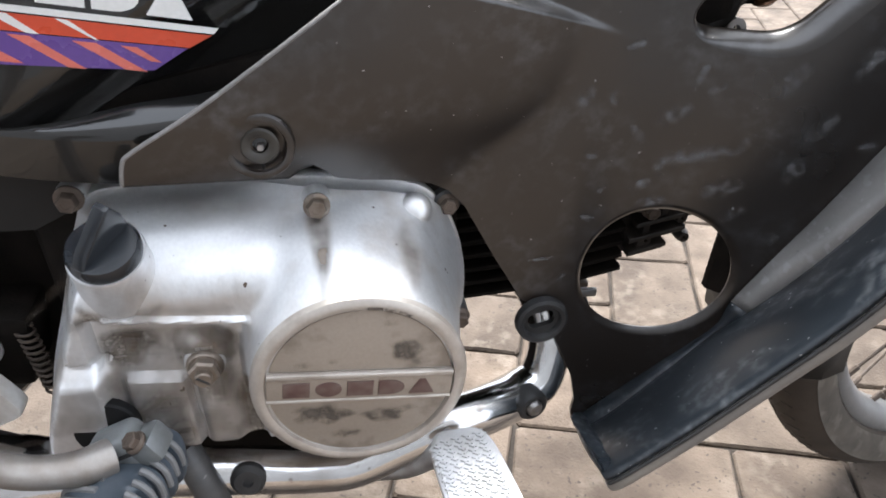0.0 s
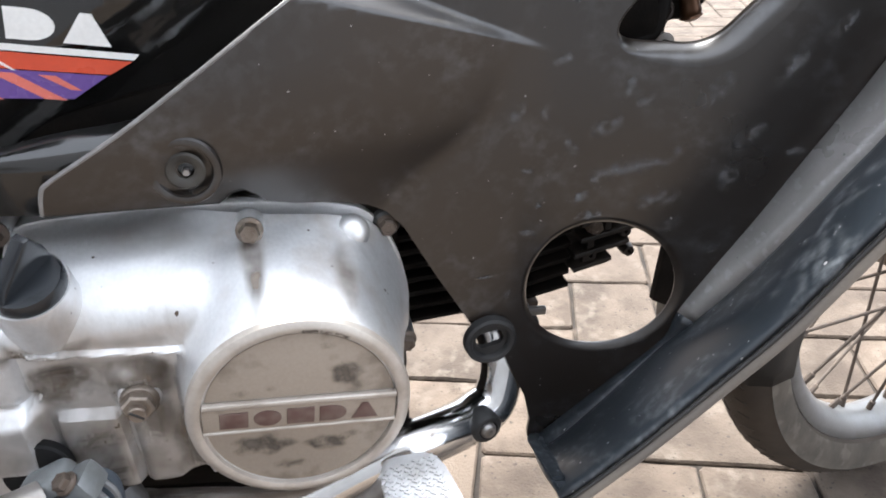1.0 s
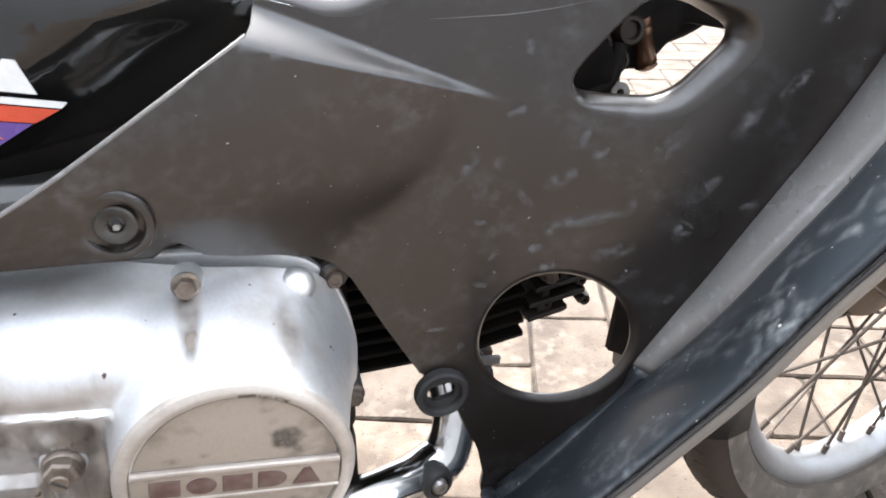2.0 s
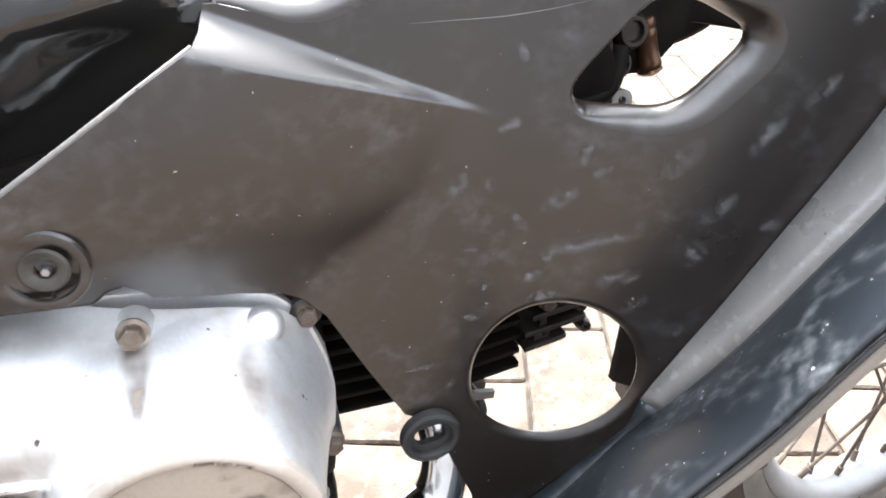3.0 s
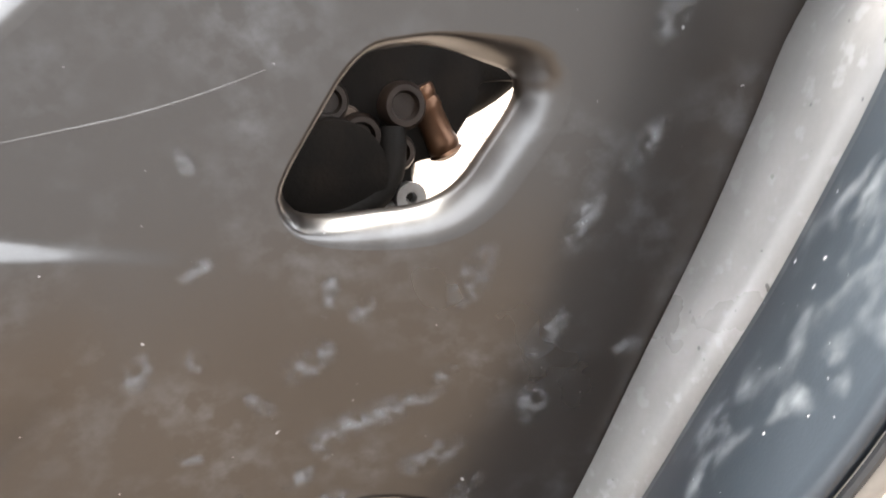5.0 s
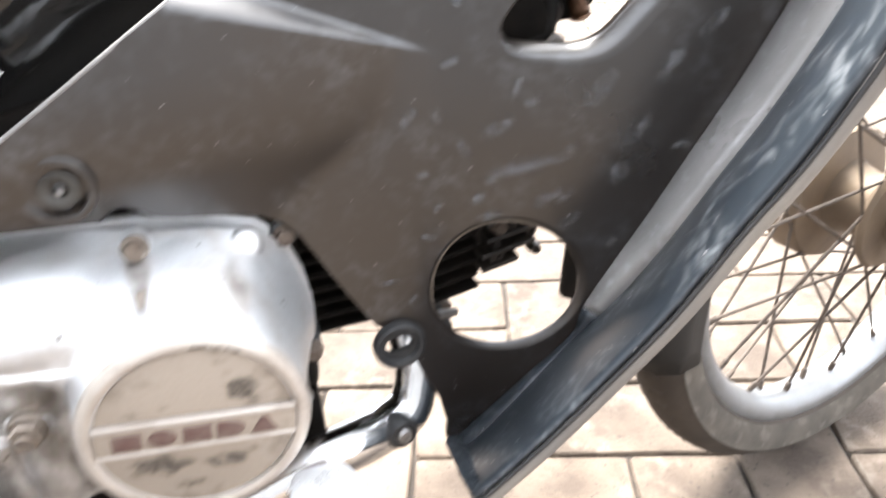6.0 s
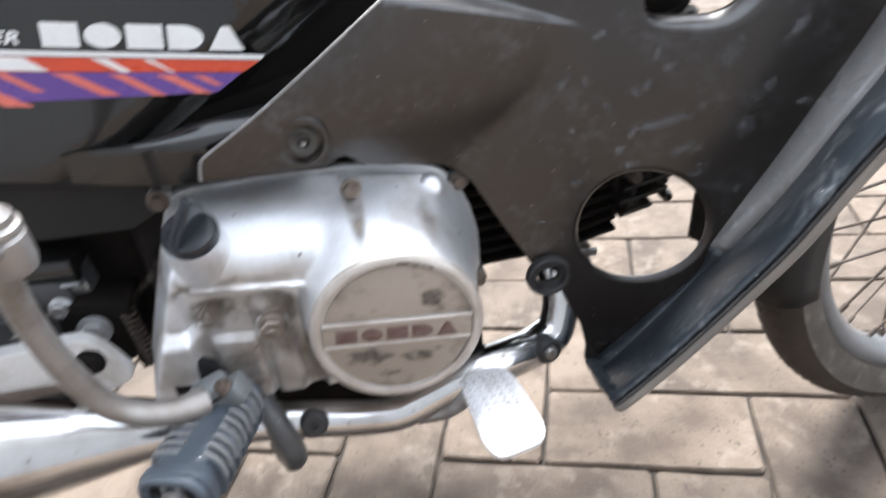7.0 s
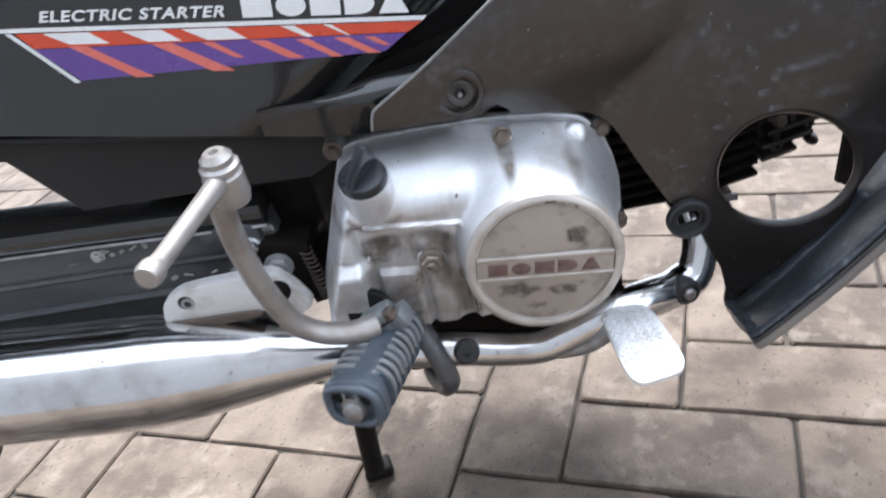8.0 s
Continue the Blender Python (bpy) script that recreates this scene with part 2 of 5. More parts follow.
PAVER_FAR = mat("sandy_concrete_pavers_beyond", (0.090, 0.0675, 0.0500), 0.88, tint=(0.043, 0.030, 0.021), tint_scale=17, tint_amount=0.95, lo=0.40, hi=0.64,
                fine=330, bump=0.8, bump_dist=0.0014, rough_var=0.05, spots=((0.20, 0.172, 0.142), 55, 0.48, 0.42, 0.20), cluster=(12, 0.42, 0.66))
SAND = mat("dark_joint_sand", (0.060, 0.044, 0.032), 0.95, tint=(0.014, 0.010, 0.007), tint_scale=26, tint_amount=1.0, lo=0.32, hi=0.50, fine=300, bump=0.8, bump_dist=0.0015)
WALL = mat("grey_wall_paint", (0.138, 0.143, 0.153), 0.8, tint=(0.105, 0.109, 0.116), tint_scale=1.5, fine=90, bump=0.4, bump_dist=0.002)


# ---- shaping helpers
def part(name, bm, material, parent=None, label="", smooth=True, kind=""):
    me = bpy.data.meshes.new(name)
    bmesh.ops.recalc_face_normals(bm, faces=bm.faces[:])
    bm.to_mesh(me)
    bm.free()
    me.materials.append(material)
    if smooth:
        for p in me.polygons:
            p.use_smooth = True
        me.set_sharp_from_angle(angle=radians(38))
    ob = new(name, me)
    ob.parent = parent
    if label or kind:
        tagged(ob, label=label, kind=kind)
    return ob


def clean(pts):
    return [Vector(p) for p in pts]


def smooth_path(pts, n=6):
    """A rounded way through the points, n steps between each two."""
    pts = clean(pts)
    out = []
    for i in range(len(pts) - 1):
        a, b = pts[max(i - 1, 0)], pts[i]
        c, d = pts[i + 1], pts[min(i + 2, len(pts) - 1)]
        for k in range(n):
            t = k / n
            out.append(0.5 * (2 * b + (c - a) * t + (2 * a - 5 * b + 4 * c - d) * t * t + (3 * b - a - 3 * c + d) * t ** 3))
    return out + [pts[-1]]


def tube_bm(pts, radii, seg=16, flat=1.0, cap=True, bm=None):
    """A round bar along the points; radii: one number or one for each point; flat squeezes it across."""
    bm = bm or bmesh.new()
    pts = clean(pts)
    radii = [radii] * len(pts) if isinstance(radii, (int, float)) else radii
    way = (pts[1] - pts[0]).normalized()
    side = way.orthogonal().normalized()
    rings = []
    for i, p in enumerate(pts):
        w = (pts[min(i + 1, len(pts) - 1)] - pts[max(i - 1, 0)]).normalized()
        side = (side - w * side.dot(w)).normalized()
        up = w.cross(side)
        rings.append([bm.verts.new(p + radii[i] * (math.cos(a) * side + flat * math.sin(a) * up))
                      for a in (2 * math.pi * k / seg for k in range(seg))])
    for r, s in zip(rings, rings[1:]):
        for k in range(seg):
            bm.faces.new((r[k], r[(k + 1) % seg], s[(k + 1) % seg], s[k]))
    if cap:
        bm.faces.new(rings[0])
        bm.faces.new(rings[-1])
    return bm


def lathe_bm(profile, at, axis, seg=32, bm=None, closed=False, start=0.0, sweep=2 * math.pi):
    """Turns a profile of (radius, along) round the axis."""
    bm = bm or bmesh.new()
    at, ax = Vector(at), Vector(axis).normalized()
    u = ax.orthogonal().normalized()
    v = ax.cross(u)
    full = sweep > 6.28
    rows = []
    for k in range(seg if full else seg + 1):
        a = start + sweep * k / seg
        d = math.cos(a) * u + math.sin(a) * v
        rows.append([bm.verts.new(at + ax * h + d * max(r, 1e-5)) for r, h in profile])
    n = len(rows)
    for k in range(n if full else n - 1):
        p, q = rows[k], rows[(k + 1) % n]
        for i in range(len(profile) - (0 if closed else 1)):
            j = (i + 1) % len(profile)
            bm.faces.new((p[i], q[i], q[j], p[j]))
    if not closed:
        bmesh.ops.remove_doubles(bm, verts=bm.verts[:], dist=2e-5)
    return bm


def box_bm(size, m=None, bevel=0.0, seg=2, bm=None):
    own = bmesh.new()
    bmesh.ops.create_cube(own, size=1)
    bmesh.ops.scale(own, vec=size, verts=own.verts[:])
    if bevel:
        bmesh.ops.bevel(own, geom=own.edges[:] + own.verts[:], offset=bevel, segments=seg, affect="EDGES", profile=0.6)
    if m is not None:
        own.transform(m)
    if bm is None:
        return own
    me = bpy.data.meshes.new("tmp")
    own.to_mesh(me)
    own.free()
    bm.from_mesh(me)
    bpy.data.meshes.remove(me)
    return bm


def prism_bm(outline, lift, depth, bevel=0.0, seg=2):
    """A plate: outline of (x, z), its face at y = lift and its back depth behind."""
    bm = bmesh.new()
    f = bm.faces.new([bm.verts.new((x, lift, z)) for x, z in outline])
    r = bmesh.ops.extrude_face_region(bm, geom=[f])
    bmesh.ops.translate(bm, vec=(0, depth, 0), verts=[e for e in r["geom"] if isinstance(e, bmesh.types.BMVert)])
    if bevel:
        edges = [e for e in bm.edges if all(abs(v.co.y - lift) < 1e-6 for v in e.verts)]
        bmesh.ops.bevel(bm, geom=edges, offset=bevel, segments=seg, affect="EDGES", profile=0.5)
    return bm


def sheet_bm(outline, holes, height, step, thick, cuts=()):
    """A moulded sheet over an outline in (x, z) with holes; height(x, z) gives its y; thick: how far its back lies behind."""
    bm = bmesh.new()
    edges = []
    for loop in [outline] + list(holes):
        vs = [bm.verts.new((x, 0, z)) for x, z in loop]
        edges += [bm.edges.new((a, b)) for a, b in zip(vs, vs[1:] + vs[:1])]
    bmesh.ops.triangle_fill(bm, use_beauty=True, use_dissolve=False, edges=edges)
    xs, zs = [p[0] for p in outline], [p[1] for p in outline]
    for lo, hi, n in ((min(xs), max(xs), (1, 0, 0)), (min(zs), max(zs), (0, 0, 1))):
        for k in range(1, int((hi - lo) / step) + 1):
            c = lo + k * step
            bmesh.ops.bisect_plane(bm, geom=bm.verts[:] + bm.edges[:] + bm.faces[:], plane_co=(n[0] * c, 0, n[2] * c), plane_no=n)
    for (cx, cz), (nx, nz) in cuts:
        bmesh.ops.bisect_plane(bm, geom=bm.verts[:] + bm.edges[:] + bm.faces[:], plane_co=(cx, 0, cz), plane_no=(nx, 0, nz))
    bmesh.ops.remove_doubles(bm, verts=bm.verts[:], dist=1e-5)
    for v in bm.verts:
        v.co.y = height(v.co.x, v.co.z)
    if not thick:
        return bm
    r = bmesh.ops.extrude_face_region(bm, geom=bm.faces[:])
    back = [e for e in r["geom"] if isinstance(e, bmesh.types.BMVert)]
    bmesh.ops.translate(bm, vec=(0, thick, 0), verts=back)
    return bm


def smoothstep(a, b, x):
    t = min(1.0, max(0.0, (x - a) / (b - a)))
    return t * t * (3 - 2 * t)


def poly_dist(loop, x, z, closed=True):
    best = 9.0
    n = len(loop)
    for i in range(n if closed else n - 1):
        (ax, az_), (bx, bz) = loop[i], loop[(i + 1) % n]
        dx, dz = bx - ax, bz - az_
        t = max(0.0, min(1.0, ((x - ax) * dx + (z - az_) * dz) / (dx * dx + dz * dz + 1e-12)))
        best = min(best, math.hypot(x - ax - t * dx, z - az_ - t * dz))
    return best


def ring_pts(cx, cz, rx, rz, turn=0.0, n=32):
    c, s = math.cos(turn), math.sin(turn)
    return [(cx + rx * math.cos(a) * c - rz * math.sin(a) * s, cz + rx * math.cos(a) * s + rz * math.sin(a) * c)
            for a in (2 * math.pi * k / n for k in range(n))]


def round_loop(pts, n=4):
    """The closed outline with rounded corners."""
    k = len(pts)
    out = []
    for i in range(k):
        a, b, c = Vector(pts[i - 1]), Vector(pts[i]), Vector(pts[(i + 1) % k])
        p, q = b.lerp(a, 0.3), b.lerp(c, 0.3)
        for j in range(n + 1):
            t = j / n
            out.append(tuple((1 - t) ** 2 * p + 2 * t * (1 - t) * b + t * t * q))
    return out


def hexbolt(parent, name, at, axis, r, h, flange=0.0, material=None, label=""):
    """A hexagon head with a slightly domed top, on a flange."""
    at, ax = Vector(at), Vector(axis).normalized()
    bm = bmesh.new()
    if flange:
        lathe_bm([(0, 0), (flange, 0), (flange, h * 0.2), (r * 1.02, h * 0.38), (0, h * 0.38)], at, ax, 20, bm)
    lathe_bm([(0, 0), (r, 0), (r, h * 0.88), (r * 0.85, h), (r * 0.5, h), (r * 0.45, h * 0.94), (0, h * 0.94)], at, ax, 6, bm)
    return part(name, bm, material or STEEL, parent, label)


def roundbolt(parent, name, at, axis, r, h, material=None, label=""):
    return part(name, lathe_bm([(0, 0), (r, 0), (r, h * 0.6), (r * 0.75, h), (r * 0.3, h), (r * 0.25, h * 0.7), (0, h * 0.7)], at, axis, 18), material or STEEL, parent, label)


# ---- the ground: herringbone concrete pavers on sand
TH, PITCH, GAP = -0.3356, 0.1085, 0.0028
E1 = Vector((math.cos(TH), math.sin(TH), 0))
E2 = Vector((-math.sin(TH), math.cos(TH), 0))
O_U, O_V = 0.0125, 0.0285              # a corner of the pattern, along E1 and E2


def place_on_ground(u, v, z=0.0):
    return E1 * u + E2 * v + Vector((0, 0, z))


bm = bmesh.new()
bmesh.ops.create_grid(bm, x_segments=8, y_segments=8, size=600)
bmesh.ops.translate(bm, vec=(0, 0, -0.0055), verts=bm.verts[:])
ground = tagged(part("ground", bm, SAND, smooth=False), "sandy joint bed under the concrete pavers", "ground", kind="structure")

# added out of view: holds sky off the near ground and shapes reflections
wall = tagged(part("wall_south", box_bm((5.2, 0.15, 2.2), pose(-1.95, -1.30, 1.1 - 0.0055), 0.01), WALL, smooth=False),
              "unseen plain grey wall added to shade the near side", "wall", kind="structure")

# ---- the motorcycle
bike = tagged(new("motorcycle"), "worn black step-through motorcycle on its centre stand on pavers", "motorcycle")

# leg shield panel
TOP = [(0.036, 0.500), (0.039, 0.508), (0.044, 0.514), (0.056, 0.5125), (0.070, 0.512), (0.084, 0.5145), (0.100, 0.5205), (0.116, 0.5275),
       (0.135, 0.538), (0.160, 0.555), (0.190, 0.580)]
def top_wide(x):
    return 0.006 + 0.010 * smoothstep(0.044, 0.085, x)


def top_inner(p, k):
    """A point k of the rolled edge's width inside its rim."""
    lean = 0.45 * smoothstep(0.07, 0.13, p[0])
    return (p[0] + k * top_wide(p[0]) * lean, p[1] - k * top_wide(p[0]) * (1 - 0.2 * lean))


def even_loop(loop, n):
    """n points at even steps along the closed loop."""
    pts = [Vector(p) for p in loop] + [Vector(loop[0])]
    ln = [0.0]
    for a, b in zip(pts, pts[1:]):
        ln.append(ln[-1] + (b - a).length)
    out, j = [], 0
    for k in range(n):
        s = ln[-1] * k / n
        while ln[j + 1] < s:
            j += 1
        out.append(tuple(pts[j].lerp(pts[j + 1], (s - ln[j]) / max(1e-9, ln[j + 1] - ln[j]))))
    return out


def spread_sign(loop):
    return sum(a[0] * b[1] - b[0] * a[1] for a, b in zip(loop, loop[1:] + loop[:1])) < 0


PANEL = [(-0.0935, 0.4145), (-0.0905, 0.4255), (-0.085, 0.4305), (-0.056, 0.445), (-0.023, 0.464), (0.004, 0.480), (0.033, 0.4965)] + TOP[:2] + [top_inner(p, 1.0) for p in TOP[2:]] + [
    (0.40, 0.580), (0.372, 0.530), (0.346, 0.490), (0.335, 0.4645), (0.3195, 0.4295), (0.2980, 0.3865), (0.2780, 0.3465), (0.2600, 0.3145), (0.2440, 0.2825),
    (0.237, 0.257), (0.208, 0.2245), (0.167, 0.183), (0.152, 0.174), (0.1505, 0.183), (0.152, 0.195), (0.148, 0.217), (0.138, 0.243), (0.134, 0.254), (0.1325, 0.260), (0.137, 0.271), (0.131, 0.281), (0.118, 0.283),
    (0.110, 0.287), (0.091, 0.323), (0.073, 0.360), (0.064, 0.371), (0.053, 0.3785), (0.035, 0.385), (0.015, 0.390), (0.001, 0.3955), (-0.003, 0.401),
    (-0.009, 0.4065), (-0.015, 0.4055), (-0.021, 0.4015), (-0.028, 0.4025)]
LOW_AT, LOW_R = (0.1948, 0.2995), 0.0458
HOLE_TOP = even_loop(round_loop([(0.1945, 0.4635), (0.2250, 0.5010), (0.2460, 0.5005), (0.2740, 0.4850), (0.2445, 0.4505), (0.2000, 0.4530)], 8), 72)
LOW_W, TOP_W = 0.005, 0.0105


def rim_width(x, z, wide):
    """The rolled edge is narrow behind and above and widest along the lower front."""
    return wide * (0.38 + 0.62 * smoothstep(-0.012, 0.022, 0.62 * (x - 0.222) - 0.78 * (z - 0.474)))


def spread(loop, d, wide=0.0):
    """The loop pushed outwards by d, or by the part d of its rolled edge."""
    n = len(loop)
    out = []
    for i in range(n):
        (ax, az_), (bx, bz) = loop[i - 1], loop[(i + 1) % n]
        q = math.hypot(bx - ax, bz - az_)
        e = d * rim_width(*loop[i], wide) if wide else d
        out.append((loop[i][0] - e * (bz - az_) / q * TURN, loop[i][1] + e * (bx - ax) / q * TURN))
    return out


TURN = 1.0 if spread_sign(HOLE_TOP) else -1.0


def ledge_z(x):
    return 0.4985 - 0.378 * (x - 0.037)


FOLD = [(b, a) for a, b in ((0.000, 0.320), (0.040, 0.355), (0.078, 0.386), (0.099, 0.401), (0.120, 0.416), (0.1325, 0.433), (0.138, 0.455), (0.139, 0.475), (0.139, 0.520))]
FOLD = [(v.y, v.x) for v in smooth_path([(x, z, 0) for z, x in FOLD], 5)]


def flap_edge(z):
    """Where the raised flap begins at this height."""
    for (za, xa), (zb, xb) in zip(FOLD, FOLD[1:]):
        if z <= zb:
            return xa + (xb - xa) * max(0.0, (z - za) / (zb - za))
    return FOLD[-1][1]


def panel_y(x, z):
    bend = 0.0 if x < 0.145 else ((x - 0.145) ** 2 / 0.12 if x < 0.205 else x - 0.175)
    y = -0.065 - 0.33 * bend - (0.004 * smoothstep(0.28, 0.20, z))
    # raised flap over the engine, folded along a soft crease and a ledge
    w = 0.0050 + 0.0105 * smoothstep(0.14, 0.03, x)
    s = smoothstep(ledge_z(x) + 0.6 * w, ledge_z(x) - 0.5 * w, z)
    d = flap_edge(z) - x
    soft = 0.0 if d < -0.004 else ((d + 0.004) ** 2 / 0.024 if d < 0.008 else d - 0.002)
    y -= s * (0.0012 + 0.19 * min(soft, 0.06) + 0.21 * max(0.0, soft - 0.06)) * smoothstep(0.165, 0.135, x)
    # moulded dimple round the screw
    e = math.hypot(x + 0.032, z - 0.423)
    if e < 0.013:
        y += 0.0018 * smoothstep(0.013, 0.008, e)
    return y


panel_bm = sheet_bm(PANEL, [ring_pts(*LOW_AT, LOW_R + LOW_W, LOW_R + LOW_W, 0.0, 64), spread(HOLE_TOP, 1.0, TOP_W), ring_pts(-0.032, 0.423, 0.0035, 0.0035, 0, 14)], panel_y, 0.0045, 0.0025,
                    [((0.037, 0.4985 + o), (0.378, 1.0)) for o in [-0.007 + 0.001 * k for k in range(20)]])
shield = part("leg_shield", panel_bm, PLASTIC, bike, "scuffed matt black plastic leg shield with two openings")


def opening_rim(loop_at, wide, deep, back):
    """The rolled edge of an opening: loop_at(d) is the outline d outside the hole."""
    b = bmesh.new()
    rows = []
    steps = 9
    for k in range(steps + 1):
        d = wide * (1 - k / steps)
        rows.append([b.verts.new((x, panel_y(x, z) + deep * (1 - d / wide) ** 2, z)) for x, z in loop_at(d)])
    rows.append([b.verts.new((x, panel_y(x, z) + deep + back, z)) for x, z in loop_at(0.0004)])
    for r, s in zip(rows, rows[1:]):
        for i in range(len(r)):
            b.faces.new((r[i], r[(i + 1) % len(r)], s[(i + 1) % len(r)], s[i]))
    return b


part("opening_rim", opening_rim(lambda d: ring_pts(*LOW_AT, LOW_R + d, LOW_R + d, 0.0, 64), LOW_W, 0.0032, 0.0015), PLASTIC, shield, "rolled edge of the round opening")
part("opening_rim", opening_rim(lambda d: spread(HOLE_TOP, d / TOP_W, TOP_W), TOP_W, 0.0115, 0.003), PLASTIC, shield, "deep rolled edge of the upper opening")
ROLL = bmesh.new()
roll_rows = []
for k in range(9):
    roll_rows.append([ROLL.verts.new((x, panel_y(x, z) + 1.25 * top_wide(px) * (k / 8) ** 2, z)) for px, (x, z) in
                      [(p[0], top_inner(p, 1 - k / 8)) for p in [(v.x, v.z) for v in smooth_path([(a, 0, b) for a, b in TOP[2:]], 5)]]])
roll_rows.append([ROLL.verts.new(v.co + Vector((0, 0.006, 0.0004))) for v in roll_rows[-1]])
for r, s in zip(roll_rows, roll_rows[1:]):
    for i in range(len(r) - 1):
        ROLL.faces.new((r[i], r[i + 1], s[i + 1], s[i]))
part("rolled_edge", ROLL, PLASTIC, shield, "rolled upper edge of the leg shield")
scr = smooth_path([(x, panel_y(x, z) - 0.00012, z) for x, z in ((0.119, 0.4955), (0.140, 0.4955), (0.160, 0.4958), (0.180, 0.498), (0.198, 0.5015))], 6)
def on_panel(pts, lift=0.0):
    return [(x, panel_y(x, z) - lift, z) for x, z in pts]


# pale tube gives both the rubbed edge and the specular line on it
part("flap_edge", tube_bm(smooth_path(on_panel(PANEL[:7], -0.0008), 4), 0.0011, 8), STRIP, shield, "rubbed pale edge of the flap, shine in its colour")
part("flap_edge", tube_bm(smooth_path(on_panel(PANEL[-4:] + PANEL[:1], -0.0012), 4), 0.0013, 8), DULLBLACK, shield)
part("slit", box_bm((0.0012, 0.002, 0.0100), pose(-0.032, panel_y(-0.032, 0.4105) + 0.0004, 0.4095), 0.0003), GROMMET, shield, "dark slit under the screw hole")
part("scratch", tube_bm(scr, [0.00020 * math.sin(math.pi * (k + 0.3) / (len(scr) - 0.4)) + 0.00006 for k in range(len(scr))], 6), SCRATCH, shield, "long thin pale scratch")

# whitish rubs and finger marks, thinning out at their edges
for sx, sz, ra, rb, lean in ((0.140, 0.420, 0.0070, 0.0045, 60), (0.157, 0.418, 0.0045, 0.0035, 80), (0.146, 0.385, 0.0050, 0.0028, 150), (0.210, 0.423, 0.0055, 0.0034, 40),
                             (0.232, 0.394, 0.0050, 0.0035, 30), (0.187, 0.373, 0.0045, 0.0030, 110), (0.207, 0.383, 0.0240, 0.0060, 14), (0.258, 0.377, 0.0090, 0.0060, 70),
                             (0.291, 0.393, 0.0060, 0.0045, 20), (0.232, 0.346, 0.0080, 0.0038, 35), (0.257, 0.330, 0.0045, 0.0030, 60), (0.172, 0.396, 0.0070, 0.0030, 130),
                             (0.148, 0.343, 0.0060, 0.0024, 160), (0.120, 0.317, 0.0080, 0.0020, 5), (0.201, 0.430, 0.0080, 0.0030, 70), (0.178, 0.364, 0.0070, 0.0035, 20),
                             (0.266, 0.403, 0.0100, 0.0050, 50), (0.165, 0.447, 0.0060, 0.0030, 20), (0.190, 0.408, 0.0110, 0.0060, 30), (0.245, 0.428, 0.0120, 0.0060, 55),
                             (0.280, 0.440, 0.0110, 0.0050, 60), (0.222, 0.362, 0.0130, 0.0060, 20), (0.170, 0.480, 0.0050, 0.0025, 100), (0.300, 0.462, 0.0100, 0.0045, 50),
                             (0.135, 0.300, 0.0050, 0.0025, 60), (0.185, 0.352, 0.0090, 0.0035, 10), (0.310, 0.500, 0.0100, 0.0050, 60), (0.155, 0.362, 0.0040, 0.0025, 45)):
    edge = ring_pts(sx, sz, ra * 1.15, rb * 1.15, radians(lean), 18)
    rub = part("scuff", sheet_bm(edge, [], lambda x, z: panel_y(x, z) - 0.0003, 0.0022, 0.0), SCUFF, shield, "whitish rubbed scuff")
    thinning = rub.data.attributes.new("fade", "FLOAT", "POINT")
    for v in rub.data.vertices:
        thinning.data[v.index].value = 0.62 * smoothstep(0.0, 0.9 * rb, poly_dist(edge, v.co.x, v.co.z))

RIDGE = [(0.152, -0.077, 0.174), (0.167, -0.085, 0.183), (0.208, -0.0885, 0.2245), (0.238, -0.0905, 0.257), (0.2528, -0.0978, 0.2793), (0.270, -0.104, 0.305),
         (0.286, -0.115, 0.342), (0.303, -0.127, 0.385), (0.317, -0.137, 0.419), (0.328, -0.148, 0.456), (0.334, -0.155, 0.480), (0.342, -0.166, 0.520), (0.350, -0.180, 0.575)]
INNER = [(0.152, -0.0735, 0.1745), (0.167, -0.071, 0.1835), (0.208, -0.0785, 0.225), (0.2375, -0.0855, 0.2575)] + [
    (x, panel_y(x, z), z) for x, z in ((0.2440, 0.2825), (0.2600, 0.3145), (0.2780, 0.3465), (0.2980, 0.3865), (0.3195, 0.4295), (0.335, 0.4645), (0.346, 0.490), (0.372, 0.530), (0.40, 0.580))]
LIP = [(0.1425, -0.154, 0.2115), (0.147, -0.157, 0.218), (0.163, -0.161, 0.236), (0.178, -0.165, 0.254), (0.190, -0.168, 0.269), (0.213, -0.175, 0.301),
       (0.239, -0.185, 0.342), (0.263, -0.195, 0.390), (0.278, -0.203, 0.420), (0.290, -0.209, 0.448), (0.298, -0.216, 0.476), (0.305, -0.224, 0.515), (0.309, -0.234, 0.57)]


# the crest stands wider out towards the top
RIDGE = [tuple(Vector(p).lerp(Vector(q), 0.12 * smoothstep(3, 7, k))) for k, (p, q) in enumerate(zip(RIDGE, LIP))]


def loft_bm(lines, n=5):
    bm = bmesh.new()
    rows = [[bm.verts.new(p) for p in smooth_path(line, n)] for line in lines]
    for a, b in zip(rows, rows[1:]):
        for i in range(len(a) - 1):
            bm.faces.new((a[i], a[i + 1], b[i + 1], b[i]))
    return bm


def between(a, b, t, push=(0, 0, 0)):
    return [tuple(Vector(p).lerp(Vector(q), t) + Vector(push)) for p, q in zip(a, b)]


